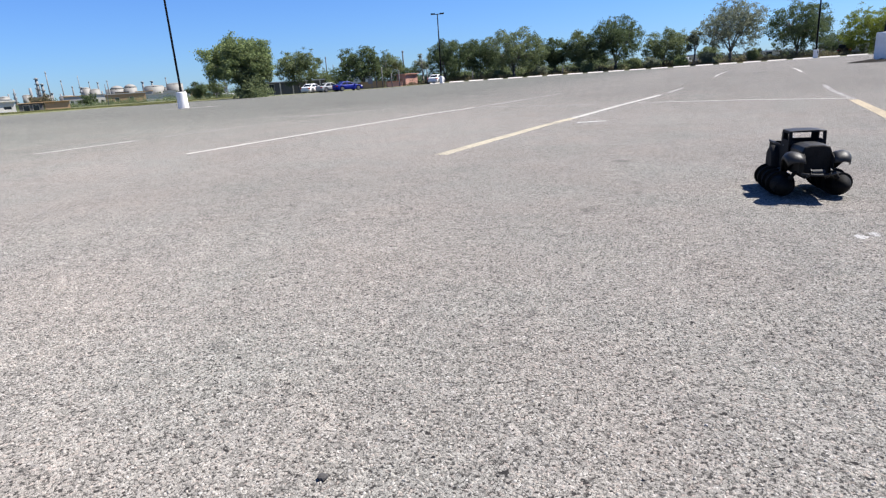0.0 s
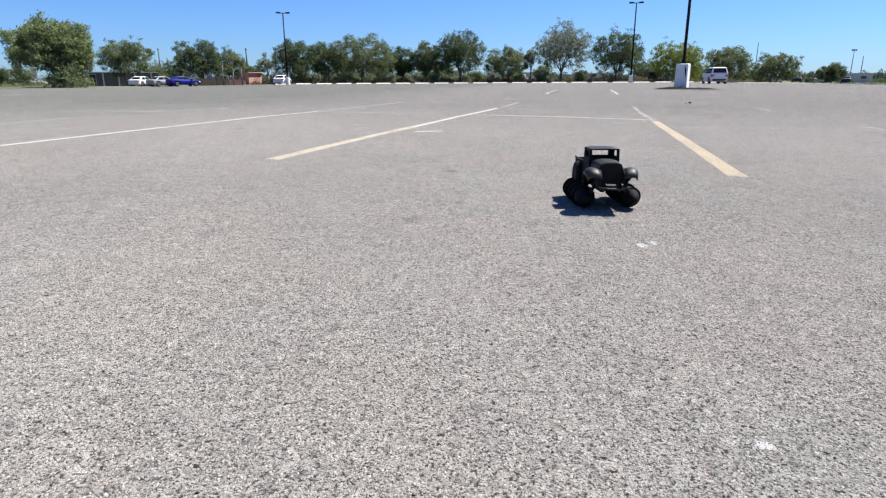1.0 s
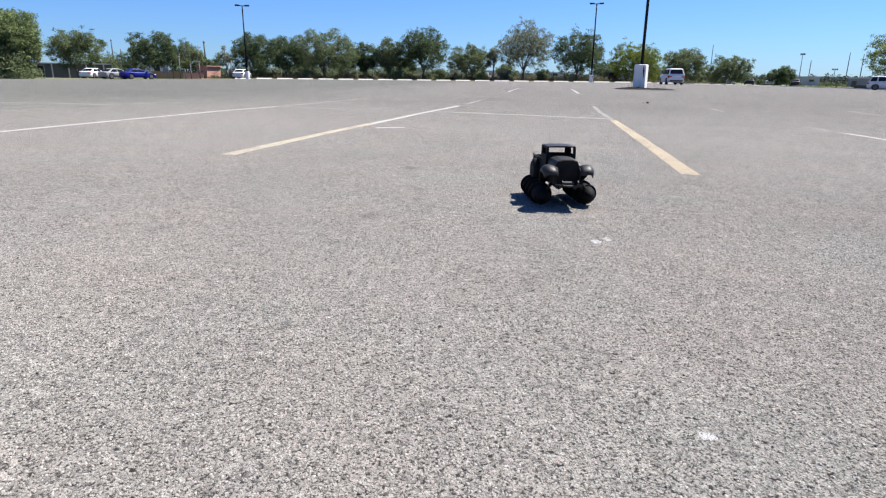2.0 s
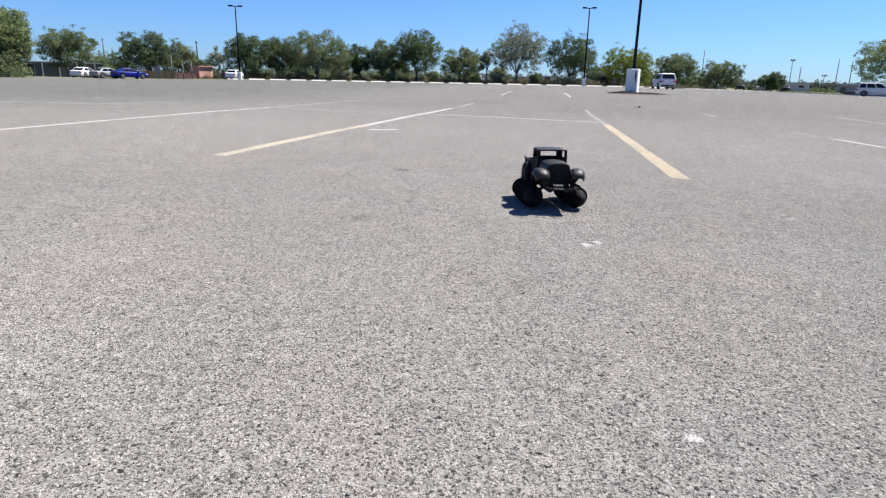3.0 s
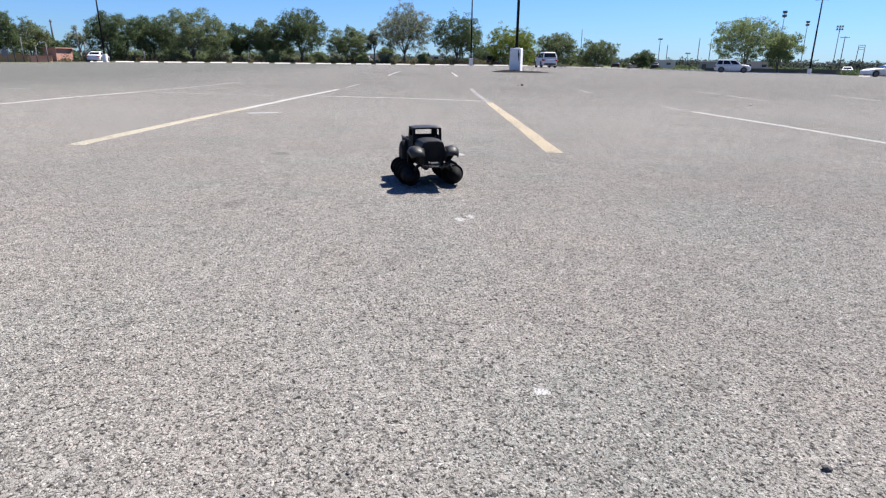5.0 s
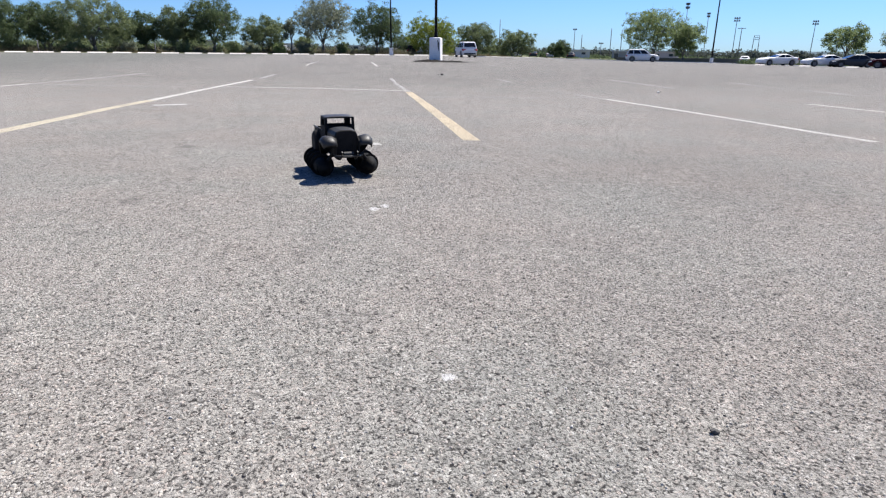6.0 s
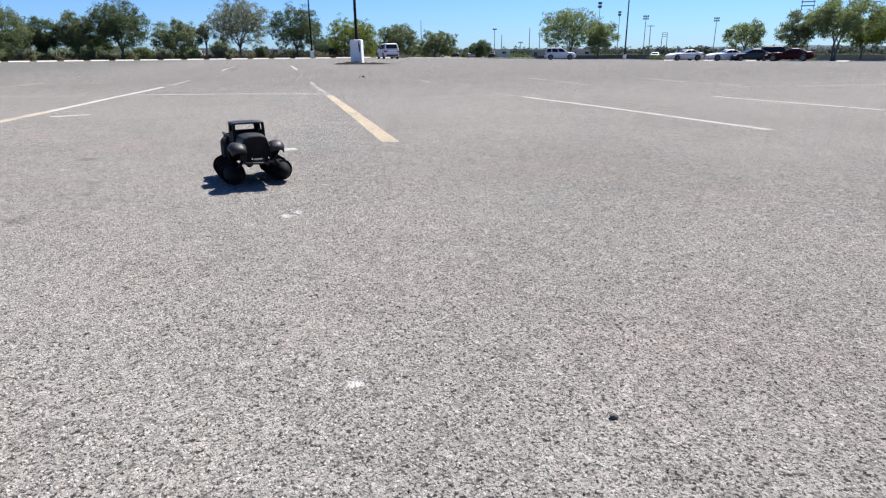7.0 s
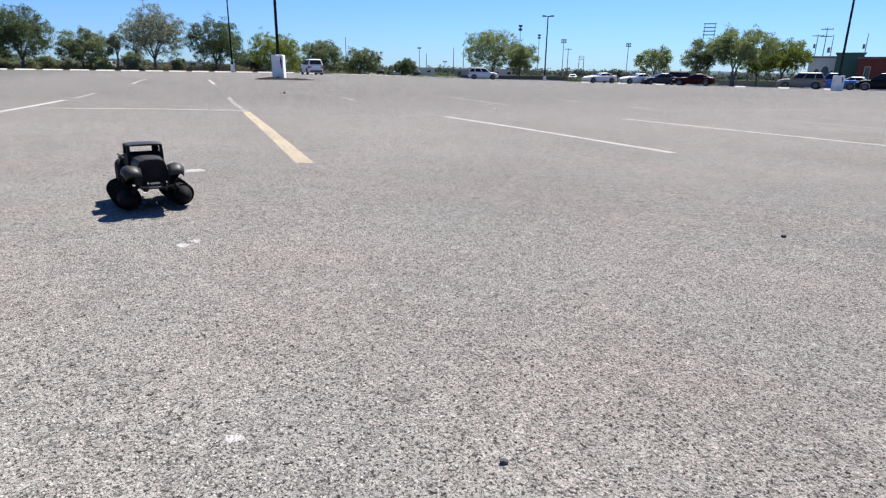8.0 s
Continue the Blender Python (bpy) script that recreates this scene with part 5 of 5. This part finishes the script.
def fence_post(bearing, far, height, label):
    root = thing("fence_post", at(bearing, far, facing(bearing)), label, "post", "posts by the low walls")
    bm = bmesh.new()
    tube(bm, [(0, 0, -0.2), (0, 0, height * 0.5), (0.03, 0, height)], [0.09, 0.08, 0.07], 8)
    part("shaft", bm, WOODPOLE, root, smooth=True)
    bm = bmesh.new()
    tube(bm, [(0.03, 0, height), (0.03, 0, height + 0.05), (0.03, 0, height + 0.08)], [0.095, 0.09, 0.03], 8)
    part("cap", bm, GREY, root)


for bearing, height in ((-31.3, 1.7), (-30.75, 3.3), (-29.9, 2.2), (-29.2, 2.6), (-26.6, 2.7), (-22.4, 1.5), (-14.2, 1.4)):
    fence_post(bearing, 104.5, height, "grey weathered post beside a low wall" if bearing < -25 else "grey weathered post behind the wheel stops")


# white sign on a post by the grey wall
def sign(bearing, far):
    root = thing("sign", at(bearing, far, facing(bearing)), "white blank sign board on a white post", "sign")
    bm = bmesh.new()
    box(bm, -0.06, 0.06, -0.05, 0.05, -0.1, 1.5)
    part("post", bm, TANK, root)
    bm = bmesh.new()
    box(bm, -0.6, 0.15, -0.09, -0.05, 0.85, 1.6)
    part("board", bm, TANK, root)


sign(-31.75, 104)


# ---- poles, masts and the refinery ----
def utility_pole(bearing, far, height, arms, turn=0.0, can=False):
    root = thing("utility_pole", at(bearing, far, facing(bearing) + turn), "wooden utility pole with crossarms" if arms else "thin bare pole standing far away", "utility pole", "utility poles")
    bm = bmesh.new()
    r = 0.00045 * far
    tube(bm, [(0, 0, -0.3), (0, 0, height)], [r * 1.25, r], 8)
    part("post", bm, WOODPOLE, root, smooth=True)
    for k in range(arms):
        bm = bmesh.new()
        z = height - 0.3 - k * 1.3
        box(bm, -1.0, 1.0, -0.06, 0.06, z - 0.06, z + 0.06)
        arm = part("crossarm", bm, WOODPOLE, root)
        for x in (-1.35, -0.5, 0.5, 1.35):
            bm = bmesh.new()
            tube(bm, [(x * 0.68, 0, z + 0.06), (x * 0.68, 0, z + 0.24)], [0.045, 0.035], 6)
            part("insulator", bm, GREY, arm)
    if can:
        bm = bmesh.new()
        tube(bm, [(-0.34, 0, height - 2.7), (-0.34, 0, height - 1.9)], [0.2, 0.2], 10)
        part("transformer", bm, STEELPOLE, root, "grey transformer can")
    return root


def stadium_mast(bearing, far, height, rows=2, wide=2.0, twin=False):
    root = thing("floodlight_mast", at(bearing, far, facing(bearing)), "tall steel mast with rows of floodlights", "floodlight mast", "floodlight masts")
    for x in ((-0.9, 0.9) if twin else (0.0,)):
        bm = bmesh.new()
        r = 0.00042 * far
        tube(bm, [(x * 1.15, 0, -0.3), (x, 0, height)], [r * 1.3, r * 0.9], 8)
        part("mast", bm, WOODPOLE if twin else STEELPOLE, root, smooth=True)
    for k in range(rows):
        z = height - 0.15 - k * (0.66 if twin else 0.75)
        bm = bmesh.new()
        box(bm, -wide / 2, wide / 2, -0.06, 0.06, z - 0.08, z + 0.08)
        arm = part("crossbar", bm, STEELPOLE, root)
        for j in range(0 if twin else 3):
            x = -wide / 2 + wide * (j + 0.5) / 3
            bm = bmesh.new()
            loft(bm, [[(x - 0.12, 0.05, z + 0.08), (x + 0.12, 0.05, z + 0.08), (x + 0.12, 0.05, z + 0.34), (x - 0.12, 0.05, z + 0.34)],
                      [(x - 0.21, -0.26, z + 0.02), (x + 0.21, -0.26, z + 0.02), (x + 0.21, -0.3, z + 0.44), (x - 0.21, -0.3, z + 0.44)]])
            part("floodlight", bm, STEELPOLE, arm)
    return root


# height of the top, in degrees over the eye, sets each one's size
def tall(deg, bearing, far):
    return 0.498 + far * math.tan(radians(deg)) - spot(bearing, far).z


for b, far, deg, arms, can in ((15.6, 170, 2.91, 0, False), (22.9, 230, 1.64, 0, False), (26.3, 190, 2.09, 0, False), (25.4, 210, 2.2, 0, False),
                               (35.75, 190, 2.22, 1, False), (50.7, 160, 3.44, 2, False), (51.5, 130, 3.51, 1, False), (55.2, 150, 3.24, 1, True), (55.75, 140, 3.72, 2, False),
                               (56.25, 118, 3.18, 0, True), (58.45, 140, 3.25, 0, True), (-36.0, 150, 1.9, 0, False), (-27.0, 120, 2.5, 0, False), (-29.6, 118, 1.5, 0, False), (-53.9, 100, 1.49, 0, False)):
    utility_pole(b, far, tall(deg, b, far), arms, can=can)
for b, far, deg, rows, wide, twin in ((22.25, 240, 2.1, 1, 1.5, False), (35.3, 220, 2.93, 2, 1.9, False), (36.95, 260, 1.6, 3, 1.4, True), (40.9, 230, 2.61, 2, 1.8, False), (47.3, 130, 4.24, 4, 2.2, True),
                                      (52.2, 220, 2.9, 3, 2.2, False), (24.6, 260, 0.95, 1, 1.9, False), (31.4, 150, 4.06, 2, 0.7, False), (33.1, 200, 3.3, 2, 0.8, False), (27.05, 200, 2.05, 2, 0.9, False)):
    stadium_mast(b, far, tall(deg, b, far), rows, wide, twin)


def storage_tank(bearing, far, top, radius, dome):
    h = tall(top, bearing, far)
    root = thing("storage_tank", at(bearing, far), "white round storage tank of a refinery", "storage tank", "refinery tanks")
    bm = bmesh.new()
    body_h = h - dome
    tube(bm, [(0, 0, -1), (0, 0, body_h)], [radius, radius], 28)
    part("shell", bm, TANK, root, smooth=True)
    bm = bmesh.new()
    tube(bm, [(0, 0, body_h), (0, 0, body_h + dome * 0.5), (0, 0, body_h + dome * 0.85), (0, 0, h)], [radius * 1.01, radius * 0.85, radius * 0.5, 0.3], 28)
    part("cap", bm, TANK, root, smooth=True)


for b, far, top, rad, dome in ((-53.0, 520, 1.34, 4.6, 2.6), (-52.0, 520, 1.4, 4.4, 2.6), (-50.2, 560, 1.2, 7.5, 1.0), (-48.6, 560, 1.3, 6.5, 1.0), (-54.6, 600, 1.2, 4.0, 1.0), (-55.2, 600, 1.35, 3.0, 1.0)):
    storage_tank(b, far, top, rad, dome)


def stack(bearing, far, top, radius, platforms):
    h = tall(top, bearing, far)
    root = thing("refinery_tower", at(bearing, far), "slender steel refinery tower far away", "tower", "refinery towers")
    bm = bmesh.new()
    radius *= 0.6
    tube(bm, [(0, 0, -1), (0, 0, h * 0.6), (0, 0, h)], [radius, radius * 0.9, radius * 0.75], 10)
    steel = REFINERY if bearing < -40 else STACK
    part("column", bm, steel, root, smooth=True)
    for k in range(platforms):
        z = h * (0.45 + 0.5 * k / max(1, platforms - 1))
        bm = bmesh.new()
        tube(bm, [(0, 0, z), (0, 0, z + 0.5)], [radius * 1.45, radius * 1.45], 10)
        part("platform", bm, steel, root)


for b, far, top, rad, n in ((-58.4, 600, 2.25, 2.2, 4), (-58.1, 600, 1.8, 2.0, 3), (-57.7, 640, 2.7, 0.9, 2), (-56.8, 640, 2.0, 0.8, 2), (-55.6, 640, 2.28, 0.6, 1), (-54.9, 640, 1.8, 0.8, 2), (-54.3, 640, 1.7, 1.2, 2),
                             (-53.6, 660, 1.8, 0.9, 2), (-60.0, 620, 1.5, 1.0, 1), (-35.6, 560, 2.75, 0.8, 2), (-34.2, 560, 2.95, 1.0, 3), (-33.95, 560, 2.5, 0.7, 2), (-35.0, 560, 2.0, 0.7, 1), (-28.6, 520, 2.85, 1.1, 2), (-49.2, 600, 1.8, 0.8, 2), (-44.5, 650, 1.6, 0.9, 1)):
    stack(b, far, top, rad, n)

rng = np.random.default_rng(77)
for k in range(26):
    b = -61 + 12.5 * (k + rng.uniform(0, 0.8)) / 26
    if k % 3:
        stack(b, 690, float(rng.uniform(0.95, 1.6)), float(rng.uniform(0.8, 2.4)), int(rng.integers(1, 4)))
    else:
        storage_tank(b, 680, float(rng.uniform(0.8, 1.2)), float(rng.uniform(3, 7)), 1.0)

# far hills, with the haze of distance mixed into their blue-grey colour
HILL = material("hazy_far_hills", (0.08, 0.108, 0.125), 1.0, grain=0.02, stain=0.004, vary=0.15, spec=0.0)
verts, faces = [], []
hb = np.arange(-180, 180.1, 1.5)
for a in hb:
    r = 3000
    h = 17 + 14 * noise.fractal(Vector((math.cos(radians(a)) * 5, math.sin(radians(a)) * 5, 2.2)), 1.0, 2.0, 5)
    x, y = r * math.sin(radians(a)), r * math.cos(radians(a))
    verts += [(x * 0.97, y * 0.97, -12), (x, y, max(10, h)), (x * 1.12, y * 1.12, -12)]
for i in range(len(hb) - 1):
    for k in range(2):
        faces.append((3 * i + k, 3 * i + k + 1, 3 * i + k + 4, 3 * i + k + 3))
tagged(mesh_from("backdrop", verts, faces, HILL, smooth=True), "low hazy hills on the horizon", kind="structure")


# ---- loose stones ----
def pebbles(name, mat, count, seed, size, label):
    rng = np.random.default_rng(seed)
    base = np.array([(1, 0, 0), (0.3, 0.9, 0.1), (-0.8, 0.5, 0), (-0.7, -0.6, 0.05), (0.35, -0.85, 0), (0.1, 0.05, 0.7), (0, 0, -0.3)])
    tri = np.array([(0, 1, 5), (1, 2, 5), (2, 3, 5), (3, 4, 5), (4, 0, 5), (1, 0, 6), (2, 1, 6), (3, 2, 6), (4, 3, 6), (0, 4, 6)])
    vs, fs = [], []
    for k in range(count):
        r = 0.42 + 6.6 * rng.uniform() ** 1.3
        a = radians(rng.uniform(-75, 75))
        x, y = HERE.x + r * math.sin(a), HERE.y + r * math.cos(a)
        s = size * rng.uniform(0.5, 1.5) * (1 + 0.1 * r)
        t = rng.uniform(0, 6.28)
        b = base * rng.uniform(0.7, 1.3, (7, 1)) * s
        c, d = math.cos(t), math.sin(t)
        vs.append(np.stack([x + b[:, 0] * c - b[:, 1] * d * 0.7, y + b[:, 0] * d + b[:, 1] * c * 0.7, b[:, 2] + 0.0008 + near_plane(x, y)], 1))
        fs.append(tri + 7 * k)
    ob = mesh_from(name, np.concatenate(vs), np.concatenate(fs), mat)
    return tagged(ob, label, "gravel", kind="stuff")


def stone(x, y, r, mat, label, category):
    rng = np.random.default_rng(int(1000 * abs(x)))
    bm = bmesh.new()
    bmesh.ops.create_icosphere(bm, subdivisions=2, radius=r)
    for v in bm.verts:
        v.co *= 1 + 0.3 * noise.noise(v.co / r * 1.3 + Vector((x, y, 0)))
        v.co.z *= 0.65
    ob = part(category, bm, mat)
    ob.matrix_basis = pose(x, y, land(x, y) + r * 0.5, 0, 0, float(rng.uniform(0, 360)))
    return tagged(ob, label, category)


stone(3.173, 15.200, 0.0335, PEBBLE, "small dark stone lying on the asphalt", "stone")
stone(3.082, 15.219, 0.0167, PEBBLE, "small dark stone lying on the asphalt", "stone")
stone(5.764, 9.482, 0.0191, CONCRETE, "small white pebble lying on the asphalt", "pebble")
stone(-0.269, 0.622, 0.0071, PEBBLE, "small dark stone lying on the asphalt", "stone")
stone(2.458, 1.502, 0.0090, PEBBLE, "small dark stone lying on the asphalt", "stone")
stone(0.911, 0.772, 0.0061, PEBBLE, "small dark stone lying on the asphalt", "stone")
pebbles("dark_gravel", PEBBLE, 1100, 3, 0.0021, "scattered small dark loose stones")
pebbles("pale_gravel", PEBBLE_PALE, 90, 4, 0.0026, "scattered small pale loose stones")


def stone_chips(count, seed):
    """Stone chips bedded in the binder, standing proud of it, over the stretch of lot that is passed nearest."""
    rng = np.random.default_rng(seed)
    r = np.sqrt(rng.uniform(0.4 ** 2, 2.1 ** 2, count))
    a = np.radians(rng.uniform(-72, 72, count))
    c = np.stack([HERE.x + r * np.sin(a), HERE.y + r * np.cos(a)], 1)
    size = rng.uniform(0.0013, 0.0031, count)
    turn = rng.uniform(0, math.tau, count)
    ang = turn[:, None] + np.array([0, 1.57, 3.14, 4.71]) + rng.uniform(-0.45, 0.45, (count, 4))
    rad = size[:, None] * rng.uniform(0.7, 1.3, (count, 4))
    low = np.stack([c[:, :1] + rad * np.cos(ang), c[:, 1:] + rad * np.sin(ang), np.full((count, 4), -0.0005)], 2)
    shift = rng.normal(size=(count, 2)) * size[:, None] * 0.12
    top = np.stack([c[:, :1] + shift[:, :1] + rad * 0.66 * np.cos(ang), c[:, 1:] + shift[:, 1:] + rad * 0.66 * np.sin(ang),
                    size[:, None] * rng.uniform(0.35, 0.75, (count, 1)) * rng.uniform(0.75, 1.2, (count, 4))], 2)
    verts = np.concatenate([low, top], 1).reshape(-1, 3)
    verts[:, 2] += near_plane(verts[:, 0], verts[:, 1])
    quads = np.array([(0, 1, 5, 4), (1, 2, 6, 5), (2, 3, 7, 6), (3, 0, 4, 7), (4, 5, 6, 7)])
    faces = (np.arange(count)[:, None, None] * 8 + quads).reshape(-1, 4)
    return tagged(mesh_from("stone_chips", verts, faces, CHIP), "pale stone chips bedded in the asphalt", "gravel", kind="stuff")


stone_chips(45000, 21)
